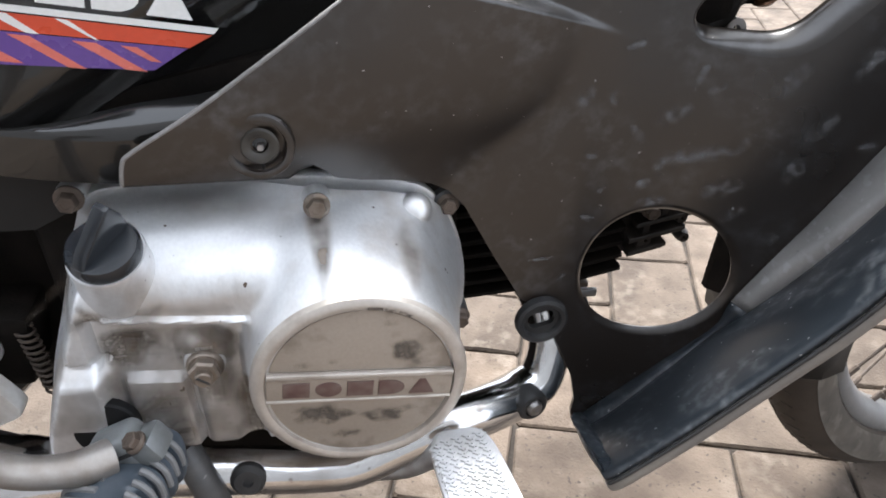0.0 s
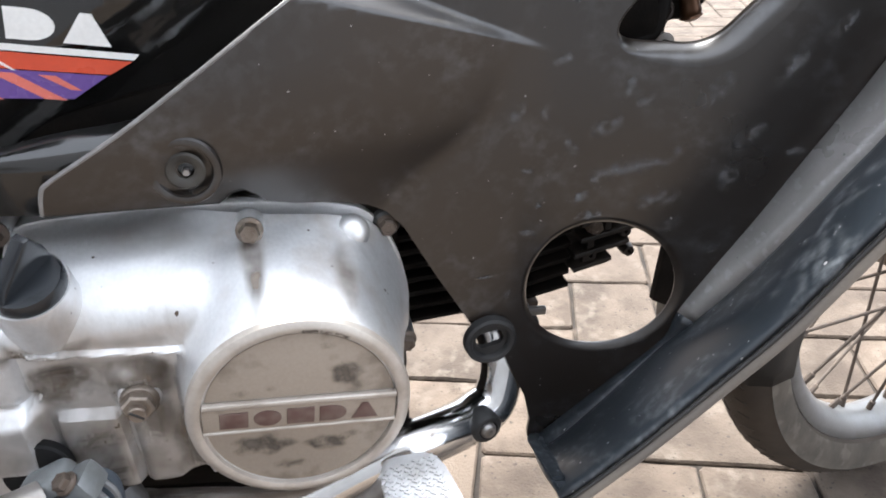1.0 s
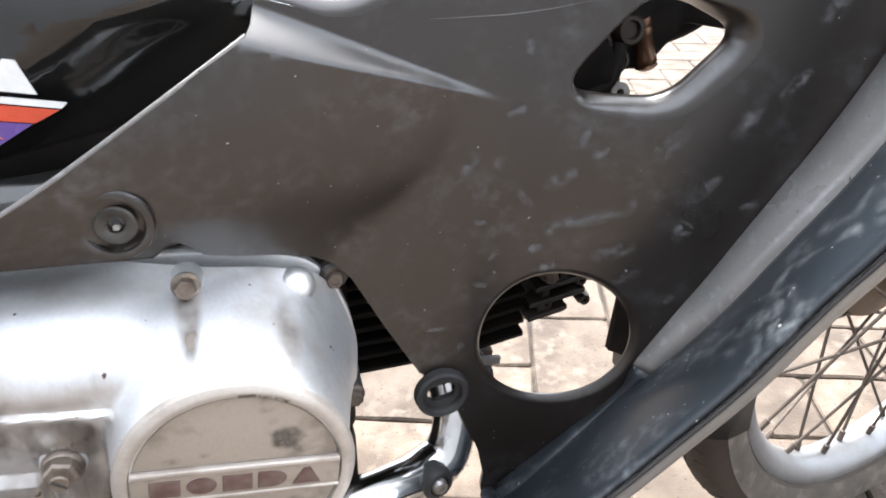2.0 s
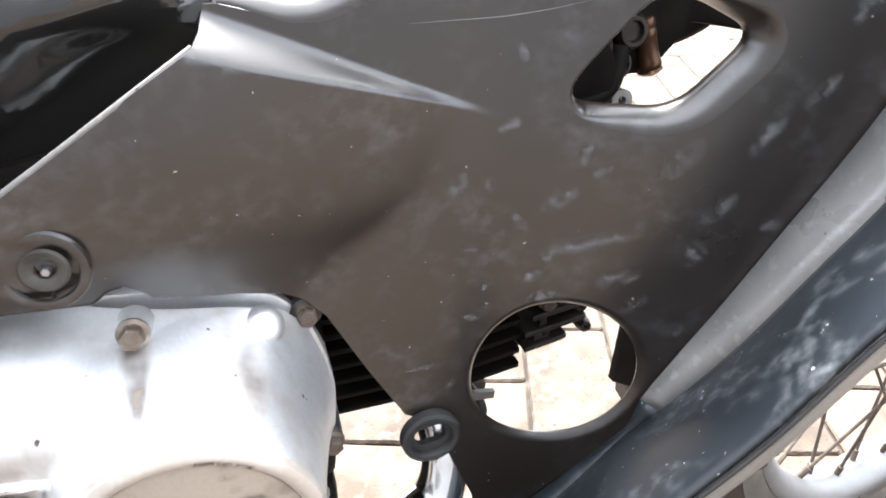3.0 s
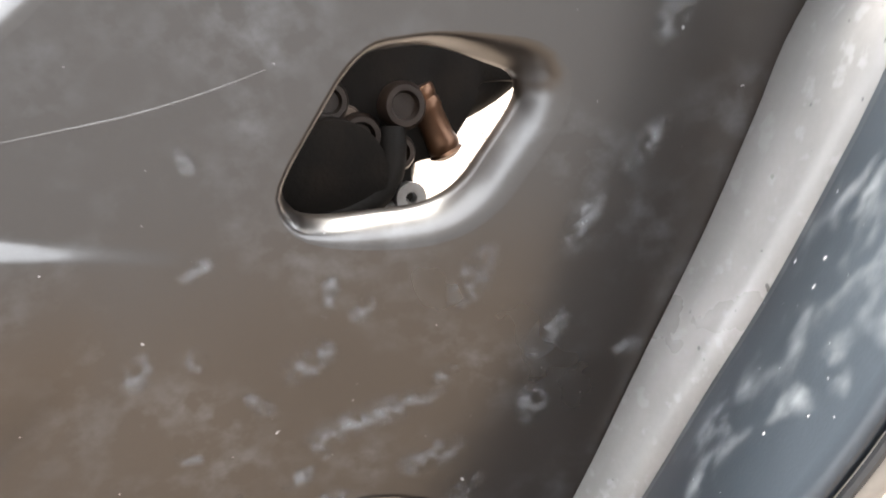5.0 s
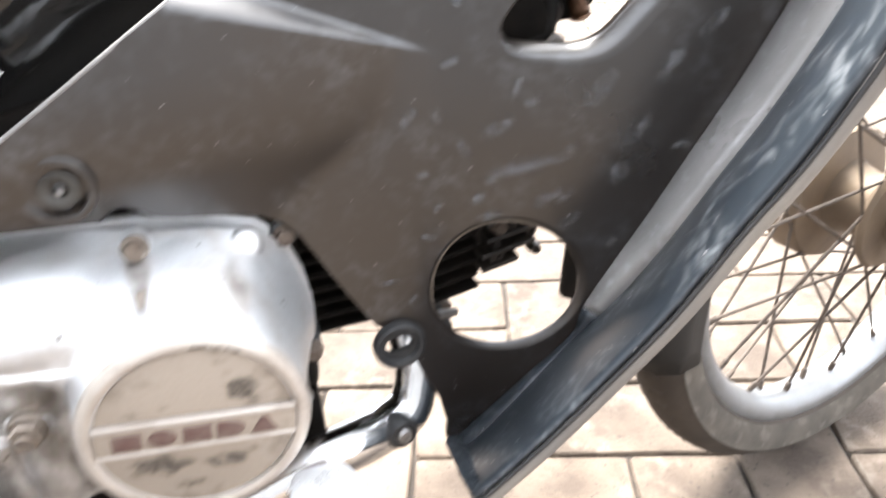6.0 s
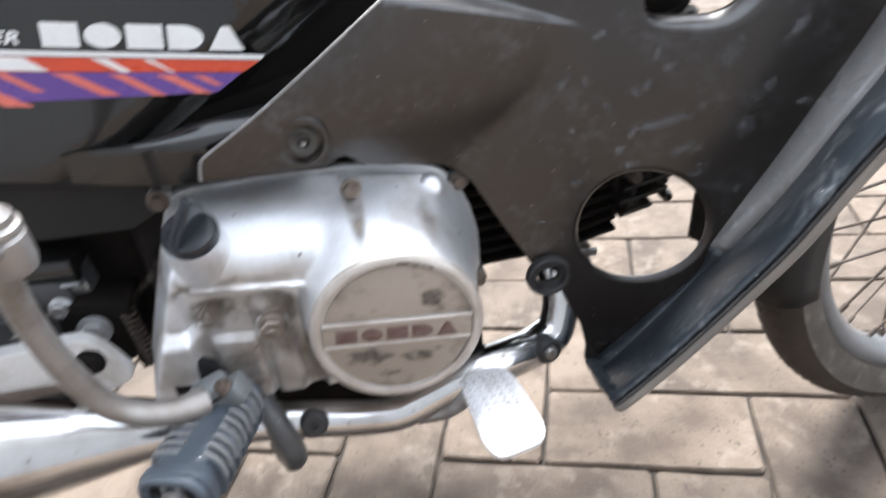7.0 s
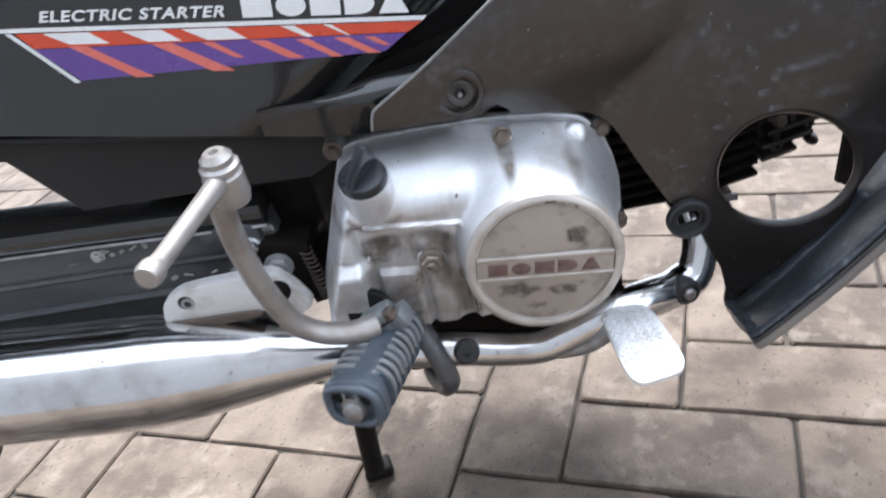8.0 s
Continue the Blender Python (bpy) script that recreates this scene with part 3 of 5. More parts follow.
wing_lines = [RIDGE, between(RIDGE, LIP, 0.06), between(RIDGE, LIP, 0.3, (-0.002, -0.001, 0.001)),
              between(RIDGE, LIP, 0.6, (-0.003, -0.001, 0.002)), between(RIDGE, LIP, 0.9, (-0.001, 0, 0.001)), LIP]
wing = part("wing", loft_bm(wing_lines), WINGPLASTIC, shield, "outer wing with a raised moulded rib, sky tint in its colour")
sol = wing.modifiers.new("thick", "SOLIDIFY")
sol.thickness, sol.offset = 0.003, -1
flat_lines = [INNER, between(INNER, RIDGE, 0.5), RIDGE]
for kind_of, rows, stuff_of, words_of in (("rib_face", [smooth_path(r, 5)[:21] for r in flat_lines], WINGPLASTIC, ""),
                                          ("rubbed_strip", [smooth_path(r, 5)[20:] for r in flat_lines], STRIP, "worn grey flat strip beside the rib, sky sheen in its colour")):
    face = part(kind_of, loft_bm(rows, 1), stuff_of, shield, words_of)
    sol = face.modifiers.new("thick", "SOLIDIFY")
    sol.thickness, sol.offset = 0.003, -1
part("rib_crest", tube_bm(smooth_path([tuple(Vector(p) + Vector((0, -0.0001, 0))) for p in RIDGE[3:]], 5), 0.0017, 8), CREST, shield, "rubbed crest of the rib, highlight in its colour")
rim_path = [tuple(Vector(p) + Vector((0.0045, 0.003, -0.0045))) for p in LIP]
part("edge_line", tube_bm(smooth_path([tuple(Vector(p) + Vector((0.0006, -0.0012, -0.0008))) for p in LIP], 5), 0.0013, 8), GROMMET, shield, "dark line along the rolled edge")
part("edge_trim", tube_bm(smooth_path(rim_path, 5), 0.0062, 12), TRIM, shield, "grey-beige rolled edge")
# closed foot of the wing
foot = bmesh.new()
fv = [foot.verts.new(p) for p in [(0.1505, -0.070, 0.183), (0.152, -0.077, 0.174), (0.1425, -0.154, 0.2115), (0.138, -0.145, 0.221), (0.143, -0.085, 0.192)]]
foot.faces.new(fv)
r = bmesh.ops.extrude_face_region(foot, geom=foot.faces[:])
bmesh.ops.translate(foot, vec=(0.012, 0.002, -0.004), verts=[g for g in r["geom"] if isinstance(g, bmesh.types.BMVert)])
bmesh.ops.bevel(foot, geom=foot.edges[:], offset=0.002, segments=2, affect="EDGES")
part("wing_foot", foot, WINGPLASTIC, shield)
# grommet with a slot
slot = [(0.1232 + x * 0.985 - z * 0.17, 0.2712 + x * 0.17 + z * 0.985) for x, z in
        [(0.0046 * (1 if k < 10 else -1) + 0.0046 * math.cos(2 * math.pi * (k - 4.5) / 20), 0.0058 * math.sin(2 * math.pi * (k - 4.5) / 20)) for k in range(20)]]
grommet = part("grommet", lathe_bm([(0.0118, 0.0000), (0.0118, 0.0040), (0.0128, 0.0056), (0.0150, 0.0062), (0.0168, 0.0050), (0.0174, 0.0010), (0.0174, 0.0000)], (0.1232, -0.0672, 0.2712), (0, -1, 0), 40, closed=True),
               GROMMET, shield, "round black rubber grommet with a slot")
part("grommet_web", sheet_bm(ring_pts(0.1232, 0.2712, 0.0122, 0.0122, 0, 40), [slot], lambda x, z: -0.0690, 0.2, 0.004), GROMMET, grommet)
SCREW_Y = panel_y(-0.032, 0.4375)
part("screw", lathe_bm([(0, 0), (0.0021, 0), (0.0021, 0.002), (0.0016, 0.003), (0, 0.003)], (-0.0318, SCREW_Y + 0.0045, 0.4218), (0, -1, 0), 6), STEEL, shield, "small recessed steel screw")
part("washer", lathe_bm([(0.0040, -0.002), (0.0080, -0.001), (0.0092, 0.0006), (0.0082, 0.0014), (0.0060, 0.0012), (0.0042, -0.0004)], (-0.032, SCREW_Y + 0.0018, 0.423), (0, -1, 0), 28, closed=True), DUSTRING, shield, "dusty ring of the screw hole")
part("boss_ring", lathe_bm([(0.0122, -0.001), (0.0168, -0.001), (0.0160, 0.0006), (0.0142, 0.0009), (0.0128, 0.0005)], (-0.032, SCREW_Y, 0.423), (0, -1, 0), 36, closed=True), PLASTIC, shield, "moulded ring round the screw")

# side cover and its decal
COVER = [(-0.62, 0.515), (-0.50, 0.487), (-0.344, 0.452), (-0.260, 0.4325), (-0.176, 0.414), (-0.130, 0.4065), (-0.085, 0.401), (-0.050, 0.405), (0.0, 0.435), (0.034, 0.470),
         (0.041, 0.492), (0.043, 0.514), (0.050, 0.545), (0.050, 0.575), (-0.30, 0.640), (-0.62, 0.64)]


def cover_y(x, z):
    y = -0.0745
    roll = 0.508 - 0.125 * x
    if z > roll:
        y += 24.0 * (z - roll) ** 2 + 0.35 * (z - roll)
    y -= 0.0012 * math.exp(-((z - roll + 0.006) / 0.006) ** 2) * smoothstep(-0.10, -0.04, x)
    dl = (x + 0.085) * -0.488 + (z - 0.4305) * 0.873
    y += 0.022 * smoothstep(0.040, 0.004, dl)
    return y


cover = part("side_cover", sheet_bm(COVER, [], cover_y, 0.0055, 0.003, [((-0.085 - 0.488 * o, 0.4305 + 0.873 * o), (-0.488, 0.873)) for o in (0.004, 0.007, 0.010, 0.013, 0.016, 0.0195)]), GLOSS, bike, "glossy black side cover with a coloured stripe decal")
lip_a = [(-0.175, -0.0750, 0.4328), (-0.150, -0.0754, 0.4332), (-0.124, -0.0775, 0.4345), (-0.090, -0.0745, 0.4392), (-0.060, -0.0700, 0.4400), (-0.030, -0.0640, 0.4420)]
lip_b = [(-0.175, -0.0752, 0.4325), (-0.150, -0.0790, 0.4320), (-0.124, -0.0840, 0.4300), (-0.095, -0.0870, 0.4285), (-0.070, -0.0850, 0.4295), (-0.030, -0.0780, 0.4330)]
lip_c = [(-0.175, -0.0752, 0.4140), (-0.150, -0.0780, 0.4090), (-0.124, -0.0810, 0.4050), (-0.095, -0.0820, 0.4015), (-0.070, -0.0800, 0.4010), (-0.030, -0.0700, 0.4100)]
lip_d = [(-0.175, -0.0650, 0.4130), (-0.150, -0.0640, 0.4075), (-0.124, -0.0640, 0.4035), (-0.095, -0.0640, 0.4000), (-0.070, -0.0620, 0.3995), (-0.030, -0.0560, 0.4080)]
part("cover_lip", loft_bm([lip_a, between(lip_a, lip_b, 0.35, (0, -0.0004, 0.0010)), between(lip_a, lip_b, 0.7, (0, -0.0006, 0.0010)), between(lip_a, lip_b, 0.93), between(lip_b, lip_c, 0.1), lip_c, lip_d], 5), GLOSS, cover, "folded glossy lower lip")
DO, DA, DD = Vector((-0.303, 0, 0.520)), Vector((0.9826, 0, -0.1857)), Vector((-0.1857, 0, -0.9826))


def decal(name, pts, material, lift, label=""):
    b = bmesh.new()
    f = b.faces.new([b.verts.new(DO + DA * s + DD * h + Vector((0, -0.0745 - lift, 0))) for s, h in pts])
    rr = bmesh.ops.extrude_face_region(b, geom=[f])
    bmesh.ops.translate(b, vec=(0, 0.0004 + lift * 0.5, 0), verts=[g for g in rr["geom"] if isinstance(g, bmesh.types.BMVert)])
    return part(name, b, material, cover, label, smooth=False)


def hcut(s):
    """The lower edge of the decal at s."""
    return 0.0354 + (s - 0.0281) * (0.0220 - 0.0354) / (0.234 - 0.0281)


decal("stripe_line", [(-0.30, -0.0008), (0.264, -0.0008), (0.262, 0.0020), (-0.30, 0.0020)], WHITE, 0.0006, "thin white pinstripe")
decal("red_stripe", [(-0.006, 0.0028), (0.261, 0.0028), (0.2515, 0.0095), (0.004, 0.0128)], RED, 0.0006, "orange red stripe")
decal("purple_stripe", [(0.004, 0.0133), (0.2505, 0.0100), (0.236, hcut(0.236)), (0.0285, hcut(0.0285))], PURPLE, 0.0006, "purple stripe")
decal("white_edge", [(-0.012, 0.0028), (-0.0085, 0.0028), (0.0275, hcut(0.0285) + 0.001), (0.0245, hcut(0.0245) + 0.0015)], WHITE, 0.0007)
for s0, wd in ((0.012, 0.030), (0.064, 0.026), (0.103, 0.030), (0.168, 0.009), (0.196, 0.005)):
    decal("white_slash", [(s0, 0.0029), (s0 + wd, 0.0029), (s0 + wd + 0.012, 0.0105), (s0 + 0.016, 0.0105)], WHITE, 0.0009)
for s0, wd, ln in ((0.030, 0.016, 0.95), (0.085, 0.020, 1.0), (0.118, 0.008, 0.6), (0.150, 0.014, 0.8), (0.180, 0.010, 0.9), (0.206, 0.012, 0.9), (0.226, 0.006, 0.5)):
    h1 = 0.0128 + (hcut(s0) - 0.0128) * ln
    run = (h1 - 0.0128) * 1.5
    decal("coral_slash", [(s0 - 0.004, 0.0118), (s0 + wd * 0.5, 0.0118), (s0 + wd + run, h1), (s0 + run + wd * 0.25, h1)], PINK, 0.0008)
# maker's mark: five plain white shapes
oval_w, oval_h = 0.0195, 0.0135
for k in range(5):
    s = 0.1445 + 0.0222 * k
    n = 20
    shapes = ([(0, 0), (1, 0), (1, 1), (0, 1)], [(0.5 + 0.5 * math.cos(2 * math.pi * q / n), 0.5 + 0.5 * math.sin(2 * math.pi * q / n)) for q in range(n)], [(0, 0), (1, 0), (1, 1), (0, 1)],
              [(0, 0)] + [(0.45 + 0.55 * math.sin(math.pi * q / 10), 0.5 - 0.5 * math.cos(math.pi * q / 10)) for q in range(11)] + [(0, 1)], [(0, 0), (1, 0), (0.62, 1), (0.38, 1)])
    decal("mark_block", [(s + u * oval_w, -0.0032 - v * oval_h) for u, v in shapes[k]], WHITE, 0.0008, "plain white mark shape")
words = bpy.data.curves.new("lettering", "FONT")
words.body = "ELECTRIC STARTER"
words.size, words.extrude, words.shear, words.offset = 0.0098, 0.0003, 0.3, 0.00022
words.space_character = 1.12
tmp = new("lettering_tmp", words)
dg = bpy.context.evaluated_depsgraph_get()
me = bpy.data.meshes.new_from_object(tmp.evaluated_get(dg))
bpy.data.objects.remove(tmp)
w_now = max(v.co.x for v in me.vertices)
letters = new("lettering", me)
me.materials.clear()
me.materials.append(WHITE)
letters.parent = cover
lo = DO + DA * 0.012 + DD * -0.0045
letters.matrix_basis = Matrix(((DA.x, -DD.x, 0, lo.x), (0, 0, -1, -0.0753), (DA.z, -DD.z, 0, lo.z), (0, 0, 0, 1))) @ Matrix.Diagonal((0.121 / w_now, 1, 1, 1))
tagged(letters, label="white slanted lettering")

# dull inner cover below it
INCOV = [(-0.48, 0.470), (-0.344, 0.444), (-0.140, 0.404), (-0.135, 0.378), (-0.157, 0.368), (-0.230, 0.373), (-0.338, 0.379), (-0.375, 0.43), (-0.48, 0.45)]
inner_cover = part("inner_cover", sheet_bm(INCOV, [], lambda x, z: -0.058 - 0.006 * smoothstep(0.40, 0.41, z + 0.2 * (x + 0.15)), 0.012, 0.003), DULLBLACK, bike, "dull black inner cover under the side cover")
part("under_edge", tube_bm([(-0.48, -0.062, 0.469), (-0.344, -0.064, 0.4445), (-0.145, -0.064, 0.405), (-0.09, -0.066, 0.400)], 0.004, 10), DULLBLACK, inner_cover)

# upper body beside the step-through
UPPER = [(-0.04, 0.02, 0.500), (0.02, 0.012, 0.477), (0.07, 0.01, 0.466), (0.12, 0.01, 0.476), (0.19, 0.012, 0.517), (0.26, 0.012, 0.572)]
up_bm = bmesh.new()
tube_bm(smooth_path(UPPER, 6), 0.045, 20, 1.0, True, up_bm)
upper = part("centre_cover", up_bm, GLOSS, bike, "glossy black centre cover behind the leg shield")
seal = smooth_path([(x, -0.045, z + 0.006) for x, z in TOP], 4)
part("edge_seal", tube_bm(seal, 0.0065, 10), GROMMET, bike, "dark rubber seal along the leg shield")
for k in range(8):
    p = seal[4 + 5 * k]
    part("seal_clip", box_bm((0.006, 0.006, 0.004), Matrix.Translation(p + Vector((0, -0.004, 0.0065))) @ pose(0, 0, 0, 0, -20), 0.001), STEEL, bike)

# ---- engine: right crankcase cover
CASE = [(-0.127, 0.389), (-0.072, 0.3885), (-0.017, 0.385), (0.025, 0.3795), (0.050, 0.372), (0.063, 0.356), (0.070, 0.335), (0.0735, 0.312), (0.072, 0.288), (0.063, 0.265),
        (0.046, 0.247), (0.022, 0.241), (-0.008, 0.240), (-0.040, 0.239), (-0.072, 0.2365), (-0.123, 0.2410), (-0.160, 0.251), (-0.1755, 0.262), (-0.172, 0.280), (-0.155, 0.322), (-0.140, 0.360)]
CASE = round_loop(CASE, 3)
DX, DZ, DR = 0.003, 0.3035, 0.0555


def box_mask(x, z, x0, x1, z0, z1, e):
    return smoothstep(x0 - e, x0 + e, x) * smoothstep(x1 + e, x1 - e, x) * smoothstep(z0 - e, z0 + e, z) * smoothstep(z1 + e, z1 - e, z)


def case_y(x, z):
    d = poly_dist(CASE, x, z)
    top = 0.389 - 0.05 * max(0.0, x + 0.07) - 0.3 * max(0.0, x - 0.02) ** 1.3
    dt = max(0.0, min(1.0, (top - z) / 0.037))
    g = math.sin(dt * math.pi / 2)
    ge = math.sin(min(1.0, d / (0.013 + 0.012 * smoothstep(0.0, 0.045, x))) * math.pi / 2)
    body = 0.066 + 0.051 * g * (0.25 + 0.75 * ge) - 0.006 * (1 - ge)
    # stepped lower half and its webs
    zt = z + 0.15 * (x + 0.06)
    body -= 0.0075 * box_mask(x, zt, -0.128, -0.052, 0.230, 0.3365, 0.0022)
    body += 0.0030 * box_mask(x, zt, -0.118, -0.050, 0.3355, 0.3400, 0.0013)
    body += 0.0055 * box_mask(x, zt, -0.118, -0.0885, 0.230, 0.2965, 0.0020)
    body += 0.0045 * box_mask(x, z, -0.0850, -0.0655, 0.240, 0.327, 0.0040)
    body += 0.0060 * box_mask(x, z, -0.175, -0.124, 0.225, 0.312, 0.0040)
    body -= 0.0030 * box_mask(x, z, -0.0868, -0.0852, 0.225, 0.298, 0.0009)
    body -= 0.0040 * box_mask(x, z, -0.175, -0.122, 0.3165, 0.3200, 0.0012)
    r = math.hypot(x - DX, z - DZ)
    a = math.degrees(math.atan2(z - DZ, x - DX))
    da = abs((a - 92 + 180) % 360 - 180)
    k = 4.4 - 2.5 * smoothstep(82, 28, da)
    drum = 0.1385 - k * max(0.0, r - DR + 0.001)
    if r < DR - 0.0035:
        drum = 0.1385
    h = 0.006
    hi, lo_ = max(body, drum), min(body, drum)
    q = max(0.0, h - (hi - lo_)) / h
    out = hi + q * q * h * 0.25
    out = 0.060 + (out - 0.060) * (0.4 + 0.6 * ge)
    return -out


case = part("crankcase_cover", sheet_bm(CASE, [], case_y, 0.0023, 0.0, [((-0.06, q), (0.15, 1.0)) for q in (0.2945, 0.2985, 0.3335, 0.3350, 0.3362, 0.3380, 0.3395, 0.3412)]), ALU, bike, "stained cast aluminium crankcase cover with a round drum")
part("gasket_flange", prism_bm([(DXo[0] * 1.012 + 0.0006, (DXo[1] - 0.305) * 1.012 + 0.305) for DXo in CASE], -0.0595, 0.03, 0.002), ALU, case, "machined mating flange")
# ragged grime where oil has run; broad lower patches also paint in reflected ground
def stain(loop, height, material, words, strong=0.9, soft_edge=0.0055):
    """A thin dirty patch over a surface, ragged and thinning towards its edge."""
    edge = round_loop(loop, 3)
    spot = part("stain", sheet_bm(edge, [], lambda x, z: height(x, z) - 0.0005, 0.0022, 0.0), material, case, words)
    thinning = spot.data.attributes.new("fade", "FLOAT", "POINT")
    for v in spot.data.vertices:
        thinning.data[v.index].value = strong * smoothstep(0.0, soft_edge, poly_dist(edge, v.co.x, v.co.z))


for loop, strong in ((((-0.1300, 0.3400), (-0.0560, 0.3330), (-0.0500, 0.3000), (-0.0460, 0.2600), (-0.0560, 0.2400), (-0.1280, 0.2400)), 0.62),
                     (((-0.1600, 0.3500), (-0.1000, 0.3540), (-0.0520, 0.3500), (-0.0560, 0.3385), (-0.1150, 0.3470), (-0.1520, 0.3300)), 0.50),
                     (((-0.0185, 0.3820), (-0.0010, 0.3820), (-0.0025, 0.3690), (-0.0065, 0.3570), (-0.0105, 0.3500), (-0.0140, 0.3600)), 1.0),
                     (((-0.0960, 0.3270), (-0.0860, 0.3340), (-0.0680, 0.3345), (-0.0580, 0.3270), (-0.0570, 0.3120), (-0.0640, 0.2980), (-0.0680, 0.2790), (-0.0770, 0.2760), (-0.0800, 0.2960), (-0.0910, 0.3060)), 0.95),
                     (((-0.1310, 0.3620), (-0.1180, 0.3530), (-0.1020, 0.3510), (-0.0860, 0.3560), (-0.0890, 0.3430), (-0.1020, 0.3360), (-0.1250, 0.3370)), 0.95),
                     (((-0.1280, 0.3360), (-0.1050, 0.3370), (-0.0930, 0.3310), (-0.0960, 0.3130), (-0.1100, 0.3090), (-0.1260, 0.3130)), 1.0),
                     (((-0.0560, 0.3100), (-0.0520, 0.2800), (-0.0420, 0.2600), (-0.0500, 0.2500), (-0.0640, 0.2520), (-0.0680, 0.2740)), 0.9),
                     (((-0.1180, 0.2930), (-0.0880, 0.2930), (-0.0870, 0.2420), (-0.1180, 0.2420)), 0.6),
                     (((-0.1600, 0.3120), (-0.1260, 0.3120), (-0.1260, 0.2800), (-0.1650, 0.2760)), 0.45),
                     (((0.0250, 0.3700), (0.0360, 0.3720), (0.0430, 0.3600), (0.0400, 0.3500), (0.0310, 0.3520)), 0.75),
                     (((-0.0900, 0.3870), (-0.0200, 0.3840), (-0.0200, 0.3740), (-0.0900, 0.3770)), 0.35)):
    stain(loop, case_y, GRIME, "ragged brown grime, broad patches also reflected tan", strong)
# dial face: rim, two sunken halves and a raised bar with five worn blocks
part("drum_rim", lathe_bm([(0.0488, 0.0), (0.0492, 0.0022), (0.0510, 0.0030), (0.0530, 0.0028), (0.0555, 0.0012), (0.0565, -0.002), (0.0488, -0.002)], (DX, -0.1385, DZ), (0, -1, 0), 72, closed=True), RIMALU, case, "worn tan rim")
TILT_BAR = math.atan2(-0.0135, 0.1025)
ca, sa = math.cos(TILT_BAR), math.sin(TILT_BAR)


def on_disc(u, v):
    return (DX + u * ca - v * sa, DZ + u * sa + v * ca)


def half(v0, up):
    rr = 0.0478
    a0 = math.asin(v0 / rr)
    if up:
        angs = [a0 + (math.pi - 2 * a0) * k / 28 for k in range(29)]
    else:
        angs = [math.pi - a0 + (math.pi + 2 * a0) * k / 28 for k in range(29)]
    return [on_disc(rr * math.cos(a), rr * math.sin(a)) for a in angs]


part("dial_half", prism_bm(half(0.0095, True), -0.1392, 0.003, 0.0005), ALU_DIRTY, case, "grimy sunken upper dial half")
part("dial_half", prism_bm(half(-0.0105, False), -0.1392, 0.003, 0.0005), ALU_DIRTY, case, "grimy sunken lower dial half")
part("bar_edge", prism_bm([on_disc(*p) for p in ((-0.0482, 0.0062), (0.0482, 0.0062), (0.0478, 0.0092), (-0.0478, 0.0092))], -0.1420, 0.004, 0.0008), RIMALU, case, "polished raised line")
part("bar", prism_bm([on_disc(*p) for p in ((-0.0482, -0.0098), (0.0482, -0.0098), (0.0482, 0.0060), (-0.0482, 0.0060))], -0.1402, 0.003, 0.0006), ALU_DIRTY, case)
part("bar_edge", prism_bm([on_disc(*p) for p in ((-0.0482, -0.0102), (0.0482, -0.0102), (0.0480, -0.0086), (-0.0480, -0.0086))], -0.1412, 0.003, 0.0005), RIMALU, case, "worn lower line of the bar")


def mark_shapes(w, h):
    """Five plain shapes in a row: square, oval, square, half round, triangle."""
    oval = [(w * (0.5 + 0.5 * math.cos(a)), h * (0.5 + 0.5 * math.sin(a))) for a in (2 * math.pi * k / 20 for k in range(20))]
    half_round = [(0, 0)] + [(w * (0.45 + 0.55 * math.sin(a)), h * (0.5 - 0.5 * math.cos(a))) for a in (math.pi * k / 10 for k in range(11))] + [(0, h)]
    square = [(0, 0), (w, 0), (w, h), (0, h)]
    return [square, oval, square, half_round, [(0, 0), (w, 0), (w * 0.62, h), (w * 0.38, h)]]


for k, shape in enumerate(mark_shapes(0.0138, 0.0098)):
    u0 = -0.0400 + 0.0163 * k
    part("mark_block", prism_bm([on_disc(u0 + u, -0.0068 + v) for u, v in shape], -0.1411, 0.002, 0.0006), RED_WORN, case, "worn reddish raised block")
for (u, v), rad, tall, strong in (((0.0220, 0.0225), 0.0125, 0.0105, 1.0), ((-0.0195, -0.0205), 0.0215, 0.0100, 1.0), ((0.0130, -0.0225), 0.0170, 0.0075, 0.9), ((-0.0060, -0.0350), 0.0140, 0.0050, 0.7), ((0.0300, 0.0150), 0.0100, 0.0040, 0.6), ((-0.0300, 0.0140), 0.0090, 0.0035, 0.6), ((-0.0150, 0.0160), 0.0060, 0.0030, 0.6),
                                  ((0.0250, -0.0180), 0.0110, 0.0035, 0.6), ((0.0120, 0.0400), 0.0080, 0.0035, 0.7)):
    stain([on_disc(u + rad * (0.78 + 0.22 * math.sin(5 * a + u * 900)) * math.cos(a), v + tall * (0.78 + 0.22 * math.sin(7 * a + u * 700)) * math.sin(a)) for a in (2 * math.pi * k / 14 for k in range(14))],
          lambda x, z: -0.1391, SOOT, "dark patch worn into the dial", strong, 0.0035)
stain([on_disc(0.0520 * math.cos(radians(a)), 0.0520 * math.sin(radians(a))) for a in (62, 72, 82, 92)] + [on_disc(0.0495 * math.cos(radians(a)), 0.0495 * math.sin(radians(a))) for a in (92, 82, 72, 62)],
      lambda x, z: -0.1412, SOOT, "dark chips in the rim", 1.0, 0.0008)
